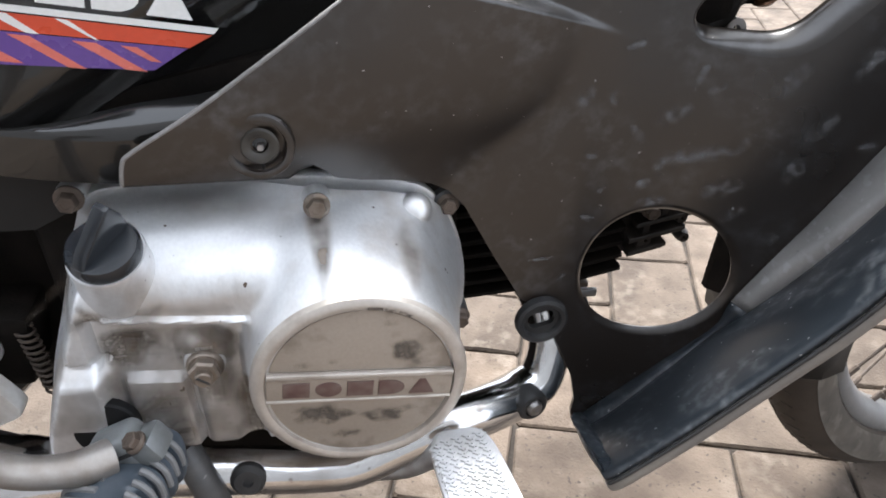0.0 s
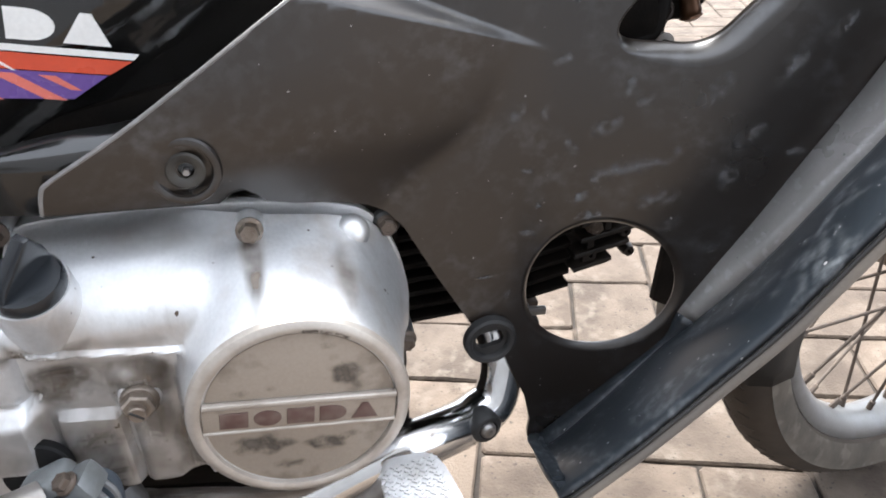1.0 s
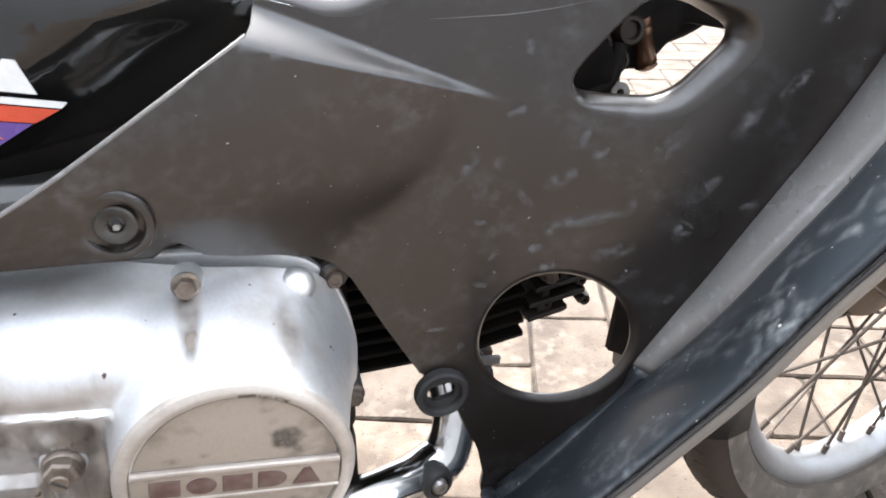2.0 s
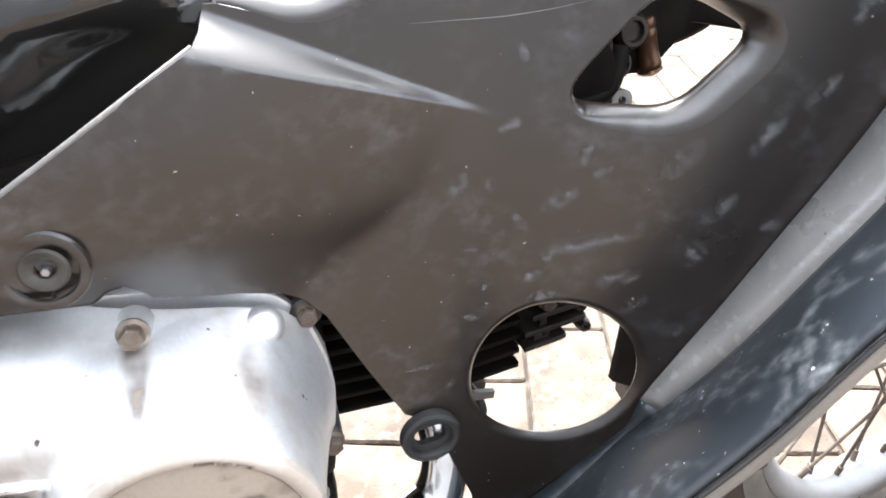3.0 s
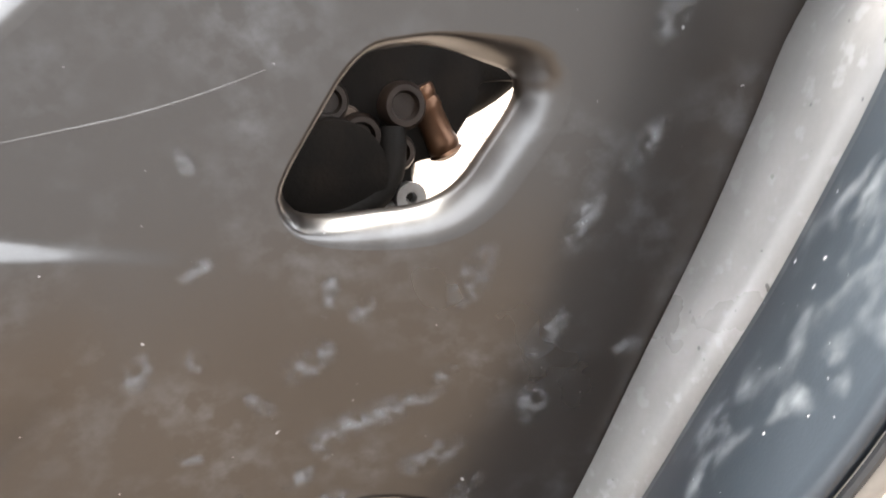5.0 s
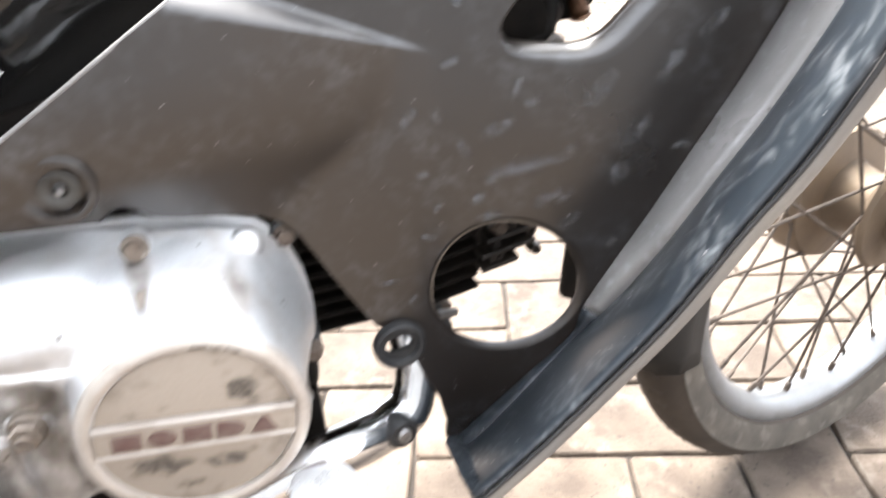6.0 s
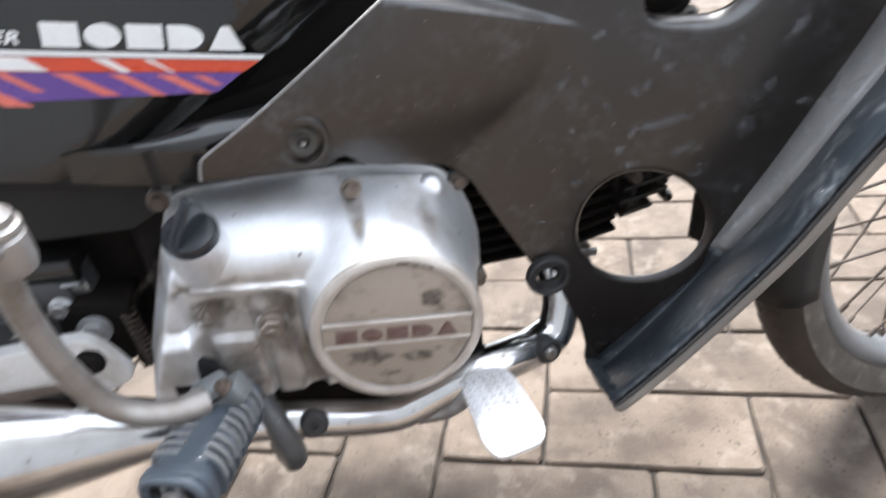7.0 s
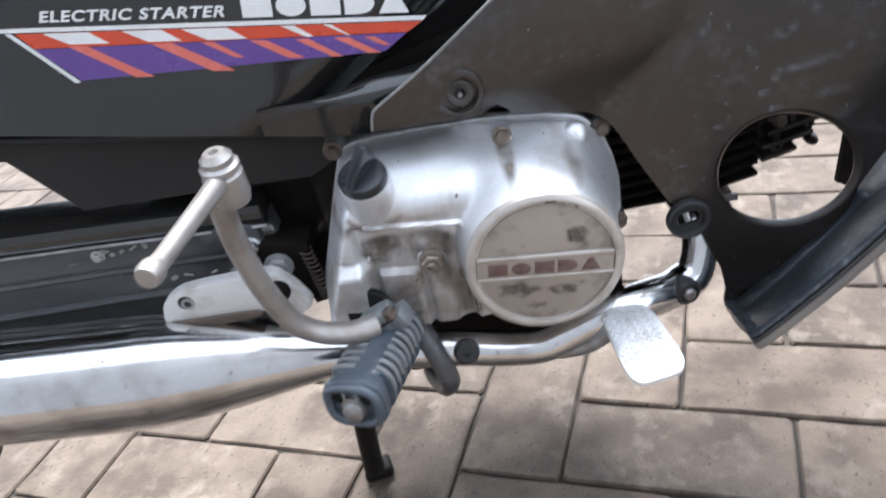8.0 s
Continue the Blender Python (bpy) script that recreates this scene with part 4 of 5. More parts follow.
# bolts of the cover
for q, rad, y0, y1 in (((-0.0094, 0.3815), 0.0068, -0.0760, -0.0885), ((0.064, 0.360), 0.0080, -0.045, -0.0615), ((0.069, 0.284), 0.0062, -0.045, -0.0705), ((0.057, 0.253), 0.0062, -0.045, -0.0755), ((-0.1335, 0.388), 0.0072, -0.045, -0.0645)):
    part("bolt_boss", lathe_bm([(0, 0), (rad * 1.12, 0), (rad, y0 - y1 - 0.0015), (rad - 0.0015, y0 - y1), (0, y0 - y1)], (q[0], y0, q[1]), (0, -1, 0), 24), ALU if q[0] < 0.05 else GREASE, case)
hexbolt(case, "bolt", (-0.0094, -0.0882, 0.3828), (0, -1, 0.2), 0.0054, 0.0085, 0.0070, RUSTBOLT)
hexbolt(case, "bolt", (0.064, -0.061, 0.360), (0, -1, 0.1), 0.005, 0.007, 0.0065, RUSTY)
hexbolt(case, "bolt", (0.069, -0.070, 0.284), (0, -1, 0), 0.005, 0.008, 0.0065, RUSTY)
hexbolt(case, "bolt", (0.057, -0.075, 0.253), (0, -1, 0), 0.005, 0.010, 0.007, STEEL)
hexbolt(case, "bolt", (-0.1335, -0.064, 0.388), (0, -1, 0), 0.0055, 0.008, 0.0075, RUSTY)
part("nut_boss", lathe_bm([(0, 0), (0.0120, 0), (0.0106, 0.0095), (0.0098, 0.0105), (0, 0.0105)], (-0.0766, -0.1040, 0.3085), (0, -1, 0.05), 24), ALU, case)
part("bolt_pad", lathe_bm([(0, 0.0045), (0.0040, 0.0042), (0.0075, 0.0025), (0.0100, -0.0020), (0.0105, -0.0080)], (0.0430, case_y(0.0430, 0.3690) + 0.0015, 0.3690), (0.1, -0.75, 0.65), 28), ALU, case, "rounded bolt pad at the corner")
hexbolt(case, "adjuster_nut", (-0.0766, -0.1142, 0.3085), (0, -1, 0.05), 0.0084, 0.009, 0.0098, RUSTBOLT, "hexagon locknut of the adjuster")
part("adjuster_screw", lathe_bm([(0, 0), (0.0046, 0), (0.0046, 0.0035), (0.0040, 0.0042), (0, 0.0042)], (-0.0766, -0.1230, 0.3085), (0, -1, 0.05), 16), RUSTBOLT, case, "slotted adjuster screw")
# oil filler: collar and winged plug
CAP_AT, CAP_AX = Vector((-0.1085, -0.1100, 0.3785)), Vector((0.02, -0.42, 0.91)).normalized()
part("filler_neck", lathe_bm([(0, -0.024), (0.0205, -0.024), (0.0186, -0.008), (0.0184, 0.002), (0.0178, 0.0035), (0, 0.0035)], CAP_AT, CAP_AX, 40), ALU, case, "cast filler neck")
plug = part("oil_filler_plug", lathe_bm([(0, 0.003), (0.0170, 0.003), (0.0172, 0.008), (0.0158, 0.0105), (0.010, 0.0108), (0, 0.0108)], CAP_AT, CAP_AX, 40), PLUG, case, "blue-black plastic oil filler plug")
zrot = CAP_AX.to_track_quat("Z", "X").to_matrix().to_4x4()
part("plug_grip", prism_bm([(-0.0160, 0), (0.0160, 0), (0.0150, 0.0095), (0.0105, 0.0200), (0.0075, 0.0205), (-0.0110, 0.0070)], -0.0034, 0.0068, 0.0018), PLUG, case, "upright finger grip").matrix_basis = \
    Matrix.Translation(CAP_AT + CAP_AX * 0.0095) @ zrot @ pose(0, 0, 0, 0, 0, -38)

# dark blocks added to stop light leaking through the machine
part("inner_box", prism_bm([(-0.165, 0.396), (0.045, 0.386), (0.085, 0.384), (0.125, 0.430), (0.120, 0.462), (0.02, 0.462), (-0.10, 0.440)], -0.056, 0.13, 0.004), ENGINE, bike, "dark block added behind the flap against light leaks")
part("battery_box", box_bm((0.15, 0.07, 0.15), pose(-0.235, 0.045, 0.385), 0.006), ENGINE, bike, "dark block added under the side cover against light leaks")

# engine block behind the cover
# never in view; added to shade the ground under the engine
part("left_engine_cover", box_bm((0.215, 0.075, 0.165), pose(-0.050, 0.110, 0.300), 0.02, 3), ENGINE, bike, "unseen far side engine cover that shades the ground")
part("engine_block", box_bm((0.235, 0.13, 0.15), pose(-0.045, 0.01, 0.312), 0.012, 3), ENGINE, bike, "black engine block")
HEAD = [(0.070, 0.262), (0.118, 0.2600), (0.164, 0.2690), (0.181, 0.2760), (0.183, 0.2800), (0.193, 0.2830), (0.2017, 0.2860), (0.2220, 0.2905), (0.2225, 0.2975), (0.2310, 0.2965), (0.2360, 0.3030), (0.2380, 0.372), (0.10, 0.378), (0.06, 0.37)]
head = part("cylinder", prism_bm(HEAD, -0.024, 0.094, 0.003), FINMETAL, bike, "black cylinder and head lying forward")
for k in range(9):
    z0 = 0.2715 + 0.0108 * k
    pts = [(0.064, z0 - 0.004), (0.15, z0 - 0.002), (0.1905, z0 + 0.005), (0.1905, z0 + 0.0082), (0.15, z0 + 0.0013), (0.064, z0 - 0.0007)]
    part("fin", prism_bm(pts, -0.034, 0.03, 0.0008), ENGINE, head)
for x0, x1, z0, rise in ((0.1920, 0.2190, 0.2900, 0.0045), (0.1920, 0.2310, 0.3005, 0.0060), (0.1960, 0.2400, 0.3120, 0.0068), (0.1960, 0.2385, 0.3240, 0.0068), (0.1960, 0.2360, 0.3360, 0.0060)):
    part("head_fin", prism_bm([(x0, z0), (x1 - 0.003, z0 + rise), (x1, z0 + rise + 0.0015), (x1, z0 + rise + 0.0042), (x0, z0 + 0.0036)], -0.0385, 0.016, 0.0008), FINMETAL, head, "oily cooling fin of the head")
for x0, z0 in ((0.2015, 0.3060), (0.2130, 0.3180), (0.1985, 0.2955)):
    part("fin_web", prism_bm([(x0, z0), (x0 + 0.005, z0 + 0.001), (x0 + 0.005, z0 + 0.011), (x0, z0 + 0.010)], -0.0365, 0.012, 0.0008), FINMETAL, head)
for q in ((0.233, 0.2990), (0.229, 0.3150), (0.205, 0.3000)):
    roundbolt(head, "head_nut", (q[0], -0.026, q[1]), (0, -1, 0), 0.0048, 0.010, FINMETAL)
part("rusty_clip", box_bm((0.011, 0.010, 0.022), pose(0.167, -0.018, 0.250, 0, 8, 0), 0.002), RUSTY, head, "rusty clip below the head")
hexbolt(head, "bolt", (0.205, -0.034, 0.324), (0, -1, 0), 0.005, 0.008, 0.006, RUSTY)
part("plug_tab", box_bm((0.020, 0.004, 0.006), pose(0.164, -0.035, 0.262, 0, 6, 0), 0.001), STEEL, head, "small bright clip")
part("plug_lead", tube_bm(smooth_path([(0.160, -0.02, 0.262), (0.166, -0.035, 0.252), (0.163, -0.03, 0.236), (0.150, -0.01, 0.232)], 5), 0.0035, 10), GROMMET, head, "black rubber lead")

# exhaust: header, clamp shield, silencer
HDR = smooth_path([(0.118, -0.010, 0.290), (0.134, -0.030, 0.262), (0.1375, -0.050, 0.238), (0.1295, -0.060, 0.2125), (0.111, -0.067, 0.2045), (0.086, -0.080, 0.2085), (0.058, -0.089, 0.2105),
                   (0.028, -0.094, 0.2045), (-0.004, -0.098, 0.1955), (-0.030, -0.100, 0.1985), (-0.070, -0.103, 0.2105), (-0.115, -0.104, 0.2205), (-0.150, -0.105, 0.2290)], 6)
exhaust = part("exhaust_pipe", tube_bm(HDR, [0.0148 + 0.0018 * smoothstep(0.03, 0.06, p.x) * smoothstep(0.14, 0.12, p.x) for p in HDR], 24), CHROME, bike, "pitted chrome exhaust pipe")
roundbolt(exhaust, "shield_bolt", (0.1165, -0.0850, 0.2100), (0.25, -1, 0.05), 0.0056, 0.0048, STEEL, "slotted steel shield screw")
part("bolt_washer", lathe_bm([(0, -0.010), (0.0112, -0.010), (0.0112, 0.0010), (0.0095, 0.0032), (0.0070, 0.0034), (0.0064, 0.0015), (0, 0.0015)], (0.1162, -0.0838, 0.2100), (0.25, -1, 0.05), 20), GROMMET, exhaust)
roundbolt(exhaust, "shield_bolt", (-0.0685, -0.114, 0.2175), (0, -1, 0.25), 0.0105, 0.007, GROMMET, "dark shield bolt with washer")
MUF = [(-0.125, -0.1035, 0.2225), (-0.150, -0.105, 0.229), (-0.185, -0.106, 0.2360), (-0.240, -0.107, 0.2425), (-0.300, -0.107, 0.2480), (-0.360, -0.107, 0.2530), (-0.50, -0.108, 0.268), (-0.70, -0.109, 0.292)]
part("silencer", tube_bm(smooth_path(MUF, 6), [0.0138 + (0.047 - 0.0138) * smoothstep(-0.12, -0.335, p.x) ** 0.85 for p in smooth_path(MUF, 6)], 40), CHROME, exhaust, "large tapered chrome silencer")
part("seam_ring", lathe_bm([(0.0405, -0.003), (0.0425, -0.0015), (0.0425, 0.0015), (0.0405, 0.003)], (-0.283, -0.107, 0.2465), (-1, 0, 0.09), 40, closed=True), CHROME, exhaust)
BRK = [(-0.297, 0.290), (-0.290, 0.309), (-0.272, 0.318), (-0.225, 0.3185), (-0.198, 0.318), (-0.186, 0.302), (-0.176, 0.280), (-0.198, 0.272), (-0.217, 0.286), (-0.262, 0.285)]
brk = part("silencer_bracket", prism_bm(round_loop(BRK, 3), -0.104, 0.012, 0.002), PALECAST, bike, "pale cast silencer bracket")
part("bracket_hole", lathe_bm([(0, 0), (0.0062, 0), (0.0062, 0.0006), (0, 0.0006)], (-0.272, -0.1036, 0.3060), (0, -1, 0), 20), GROMMET, brk, "dark hole of the bracket")
part("hole_bush", lathe_bm([(0.0030, 0), (0.0050, 0), (0.0050, 0.0016), (0.0030, 0.0016)], (-0.2705, -0.1036, 0.3052), (0, -1, 0), 18, closed=True), STEEL, brk)
hexbolt(brk, "bolt", (-0.1985, -0.104, 0.3010), (0, -1, 0.1), 0.0070, 0.007, 0.0095, ENGINE)
part("bracket_foot", prism_bm(round_loop([(-0.300, 0.284), (-0.262, 0.281), (-0.217, 0.281), (-0.217, 0.288), (-0.262, 0.290), (-0.297, 0.292)], 2), -0.1065, 0.014, 0.0015), RUSTY, brk, "rusty lower flange of the bracket")

# chain case, swing arm, spring
CC = [(-0.62, 0.385), (-0.342, 0.3625), (-0.237, 0.3525), (-0.205, 0.340), (-0.196, 0.255), (-0.241, 0.216), (-0.300, 0.212), (-0.383, 0.212), (-0.62, 0.222)]
ccase = part("chain_case", prism_bm(CC, -0.050, 0.05, 0.006), GREASE, bike, "greasy dark metal chain case")
part("chain_case_top", prism_bm([(-0.62, 0.387), (-0.342, 0.3645), (-0.205, 0.3535), (-0.205, 0.334), (-0.342, 0.345), (-0.62, 0.366)], -0.058, 0.05, 0.005), GLOSS, ccase, "black upper half of the case")
part("case_line", tube_bm([(-0.62, -0.0585, 0.366), (-0.342, -0.0585, 0.3455), (-0.205, -0.0585, 0.3345)], 0.0013, 8), STEEL, ccase, "bright seam between the case halves")
part("case_rib", tube_bm([(-0.62, -0.050, 0.298), (-0.36, -0.050, 0.288), (-0.30, -0.050, 0.285)], 0.0035, 8), GREASE, ccase)
part("case_lug", prism_bm(round_loop([(-0.262, 0.338), (-0.238, 0.341), (-0.214, 0.338), (-0.212, 0.318), (-0.224, 0.308), (-0.236, 0.322), (-0.258, 0.326)], 3), -0.060, 0.010, 0.002), GREASE, ccase, "mud-caked fixing lug")
hexbolt(ccase, "bolt", (-0.222, -0.060, 0.3200), (0, -1, 0), 0.0062, 0.008, 0.008, STEEL)
mud = random.Random(11)
for k in range(26):
    mx = mud.uniform(-0.355, -0.205)
    mz = 0.338 - 0.07 * (mx + 0.35) + mud.choice((0.0, -0.004, -0.022, -0.034)) + mud.uniform(-0.002, 0.002)
    part("mud_fleck", box_bm((mud.uniform(0.003, 0.009), 0.002, mud.uniform(0.002, 0.0045)), pose(mx, -0.051, mz, 0, mud.uniform(-30, 30), 0), 0.0009, 1), MUD, ccase)
part("case_rib", tube_bm([(-0.62, -0.052, 0.330), (-0.36, -0.052, 0.317), (-0.22, -0.052, 0.310)], 0.003, 8), GREASE, ccase)
hexbolt(ccase, "bolt", (-0.352, -0.051, 0.333), (0, -1, 0), 0.004, 0.004, 0.006, STEEL)
part("swing_arm_pivot", box_bm((0.05, 0.04, 0.05), pose(-0.205, -0.045, 0.295, 0, 10, 0), 0.006), ENGINE, bike, "dark swing arm pivot plate")
hexbolt(bike, "pivot_nut", (-0.205, -0.066, 0.300), (0, -1, 0), 0.009, 0.008, 0.012, STEEL, "steel pivot nut")
coil = []
for k in range(14 * 11 + 1):
    a, t = 2 * math.pi * k / 14, k / (14 * 11)
    c = Vector((-0.181, -0.062, 0.309)).lerp(Vector((-0.176, -0.064, 0.262)), t)
    coil.append(c + Vector((math.cos(a) * 0.0048, math.sin(a) * 0.0048, 0)))
part("return_spring", tube_bm(coil, 0.0010, 6), SPOKE, bike, "small steel brake return spring")
part("frame_tube", tube_bm([(-0.36, 0.0, 0.43), (-0.25, 0.0, 0.36), (-0.18, 0.0, 0.30), (-0.15, 0.0, 0.22)], 0.022, 16), ENGINE, bike, "black frame tube")
part("frame_plate", prism_bm([(-0.30, 0.41), (-0.15, 0.395), (-0.14, 0.24), (-0.20, 0.23), (-0.22, 0.34)], -0.028, 0.006, 0.001), ENGINE, bike, "black frame plate")

# kick starter
KICK = smooth_path([(-0.126, -0.142, 0.2800), (-0.1360, -0.149, 0.2830), (-0.148, -0.154, 0.2875), (-0.162, -0.158, 0.2960), (-0.174, -0.163, 0.312), (-0.181, -0.170, 0.345), (-0.1825, -0.178, 0.385),
                    (-0.178, -0.187, 0.422), (-0.170, -0.194, 0.448)], 6)
kick = part("kick_starter", tube_bm(KICK, [0.0098 - 0.0014 * smoothstep(0, 14, k) for k in range(len(KICK))], 16, 0.85), KICKMETAL, bike, "dull steel kick starter lever")
clamp_m = Matrix.Translation((-0.1230, -0.1330, 0.2755)) @ pose(0, 0, 0, 0, -28, -12)
part("kick_clamp", box_bm((0.0300, 0.0210, 0.0240), clamp_m, 0.0075, 4), FORGED, kick, "forged splined clamp of the lever")
part("clamp_slot", box_bm((0.0180, 0.0020, 0.0022), clamp_m @ pose(0.008, -0.0102, 0.0020), 0.0003), GROMMET, kick, "dark slot of the clamp")
part("clamp_lug", box_bm((0.0150, 0.0190, 0.0150), clamp_m @ pose(0.0170, -0.0010, -0.0030), 0.0040, 2), FORGED, kick)
part("screw_slot", box_bm((0.0078, 0.0012, 0.0014), pose(-0.0766, -0.1270, 0.3087, 0, 40, 0), 0.0003), GROMMET, case, "slot of the adjuster screw")
hexbolt(kick, "clamp_bolt", clamp_m @ Vector((0.0180, -0.0080, 0.0050)), clamp_m.to_3x3() @ Vector((0, -0.35, 1)), 0.0048, 0.0060, 0.0060, RUSTY)
part("kick_knuckle", lathe_bm([(0, -0.020), (0.0098, -0.018), (0.0112, -0.013), (0.0112, 0.001), (0.0096, 0.0025), (0.0112, 0.0045), (0.0112, 0.007), (0.0088, 0.0085), (0.0092, 0.012), (0.0060, 0.0155), (0.003, 0.0155), (0.002, 0.013), (0, 0.013)], (-0.1660, -0.196, 0.4430), (0.05, -0.15, 1), 24), KICKMETAL, kick, "pivot knuckle with a domed nut")
part("kick_pedal", tube_bm([(-0.167, -0.200, 0.442), (-0.172, -0.235, 0.442), (-0.178, -0.270, 0.441), (-0.180, -0.280, 0.441)], [0.0062, 0.0052, 0.0050, 0.0052], 16), KICKMETAL, kick, "folded-out bright kick pedal")
part("pedal_end", lathe_bm([(0, 0), (0.0056, 0), (0.0067, 0.003), (0.0067, 0.007), (0.0055, 0.010), (0, 0.010)], (-0.180, -0.278, 0.441), (-0.15, -1, 0.0), 24), KICKMETAL, kick, "round pedal end")
part("kick_seal", lathe_bm([(0.012, 0), (0.0172, 0), (0.0172, 0.0050), (0.0160, 0.0062), (0.003, 0.006), (0.003, 0.0)], (-0.1320, -0.1170, 0.2790), (0, -1, 0.1), 24, closed=True), BLACKRUB, case, "black shaft seal")

# foot peg: bar and ribbed rubber
PEG_A, PEG_B = Vector((-0.112, -0.116, 0.258)), Vector((-0.142, -0.200, 0.262))
pegdir = (PEG_B - PEG_A).normalized()
peg = part("foot_peg", tube_bm([PEG_A - pegdir * 0.05 + Vector((0, 0, -0.02)), PEG_A, PEG_B + pegdir * 0.004], 0.008, 14), STEEL, bike, "steel foot peg bar")
pb = bmesh.new()
side = pegdir.cross(Vector((0, 0, 1))).normalized()
upw = side.cross(pegdir)
N, SEG = 72, 40
rings = []
for k in range(N + 1):
    t = k / N
    grow = 0.95 + 0.10 * t
    grow *= 0.86 if t < 0.05 else (1.05 if t > 0.92 else 1.0)
    grow *= 0.93 if k == N else 1.0
    row = []
    for q in range(SEG):
        a = 2 * math.pi * q / SEG
        c, s_ = math.cos(a), math.sin(a)
        rx, rz = 0.0208 * grow, 0.0170 * grow
        f = (abs(c) ** 3.2 + abs(s_) ** 3.2) ** (-1 / 3.2)
        teeth = 0.0 if not 0.09 < t < 0.88 else (0.0016 if (k % 8) < 4 else -0.0026)
        flank = smoothstep(0.45, 0.75, abs(c))
        row.append(pb.verts.new(PEG_A.lerp(PEG_B, t) + side * c * (rx * f + teeth * flank) + upw * s_ * (rz * f + teeth * flank * 0.6)))
    rings.append(row)
for a, c in zip(rings, rings[1:]):
    for q in range(SEG):
        pb.faces.new((a[q], a[(q + 1) % SEG], c[(q + 1) % SEG], c[q]))
pb.faces.new(rings[0])
pb.faces.new(rings[-1])
for k in range(9):
    t = 0.13 + 0.083 * k
    q = PEG_A.lerp(PEG_B, t)
    for sgn in (-1, 1):
        way = [q + side * (0.0020 if sgn > 0 else -0.0130) * (0.95 + 0.1 * t) + upw * 0.0172, q + side * sgn * 0.0165 * (0.95 + 0.1 * t) + upw * 0.0158, q + side * sgn * 0.0212 * (0.95 + 0.1 * t) + upw * 0.010, q + side * sgn * 0.0222 * (0.95 + 0.1 * t)]
        part("rib", tube_bm(smooth_path(way, 3), 0.0019, 8), RIBRUB, peg, "worn pale rib")
part("peg_rubber", pb, RUBBER, peg, "ribbed blue-grey peg rubber")
lip = [PEG_B + pegdir * 0.0016 + side * 0.0188 * (abs(math.cos(a)) ** 3.2 + abs(math.sin(a)) ** 3.2) ** (-1 / 3.2) * math.cos(a) + upw * 0.0152 * (abs(math.cos(a)) ** 3.2 + abs(math.sin(a)) ** 3.2) ** (-1 / 3.2) * math.sin(a)
       for a in (2 * math.pi * k / 40 for k in range(41))]
part("peg_lip", tube_bm(lip, 0.0034, 10), RUBBER, peg, "rounded blue-grey end lip")
for sgn in (-1, 1):
    part("peg_hole", lathe_bm([(0, 0.0), (0.0042, 0.0), (0.0044, 0.0008), (0, 0.0008)], PEG_B + side * 0.0105 * sgn + upw * 0.0045, pegdir, 16), BLACKRUB, peg, "small dark hollow")
    part("peg_web", box_bm((0.0022, 0.0045, 0.0120), Matrix.Translation(PEG_B + side * 0.0048 * sgn + upw * 0.0065 + pegdir * 0.001) @ Matrix.Rotation(math.atan2(pegdir.y, pegdir.x) - math.pi / 2, 4, "Z"), 0.0008), RIBRUB, peg, "worn pale web")
part("peg_bolt", lathe_bm([(0, 0), (0.0085, 0), (0.0085, 0.003), (0.0075, 0.006), (0.0045, 0.0078), (0, 0.0082)], PEG_B - upw * 0.004, pegdir, 24), STEEL, peg, "worn domed end bolt")
part("peg_cross_bar", tube_bm(smooth_path([(-0.100, -0.112, 0.248), (-0.090, -0.122, 0.218), (-0.087, -0.118, 0.190), (-0.096, -0.095, 0.168), (-0.112, -0.04, 0.152), (-0.112, 0.09, 0.150)], 5), 0.0092, 14, 0.75), GREASE, bike, "black peg cross bar under the engine")
# block added to darken the gap between engine and exhaust pipe
part("under_frame", box_bm((0.20, 0.12, 0.085), pose(-0.03, 0.0, 0.1985), 0.006), ENGINE, bike, "dark block added to fill the gap under the engine")

# brake pedal
pad_m = Matrix.Translation((0.0605, -0.156, 0.2345)) @ pose(0, 0, 0, 8, 3, 11)
brake = part("brake_pedal", tube_bm(smooth_path([(-0.085, -0.05, 0.165), (-0.03, -0.075, 0.172), (0.02, -0.098, 0.185), (0.045, -0.110, 0.205), (0.058, -0.125, 0.226)], 5), 0.0075, 14, 0.7), STEEL, bike, "dark steel brake pedal arm")
pad_out = round_loop([(-0.0225, -0.037), (0.0225, -0.035), (0.022, 0.034), (-0.016, 0.039)], 5)
pb = bmesh.new()
f = pb.faces.new([pb.verts.new((x, y, 0.0)) for x, y in pad_out])
r = bmesh.ops.extrude_face_region(pb, geom=[f])
bmesh.ops.translate(pb, vec=(0, 0, -0.006), verts=[g for g in r["geom"] if isinstance(g, bmesh.types.BMVert)])
bmesh.ops.bevel(pb, geom=[e for e in pb.edges if all(abs(v.co.z) < 1e-6 for v in e.verts)], offset=0.002, segments=2, affect="EDGES")
pb.transform(pad_m)
pad = part("pedal_pad", pb, PADMETAL, brake, "bright metal pedal pad with cross-hatched tread")
tb = bmesh.new()
for i in range(-14, 15):
    for j in range(-16, 17):
        x, y = i * 0.0034 + (j % 2) * 0.0017, j * 0.0026
        if abs(x) < 0.0185 and -0.031 < y < 0.031 and (x > -0.012 or y < 0.027):
            box_bm((0.0034, 0.0011, 0.0020), pad_m @ pose(x, y, 0.0006, 0, 0, 40 if (i + j) % 2 else -40), 0.0, 1, tb)
part("tread", tb, PADMETAL, brake, "raised cross-hatched tread", smooth=False)

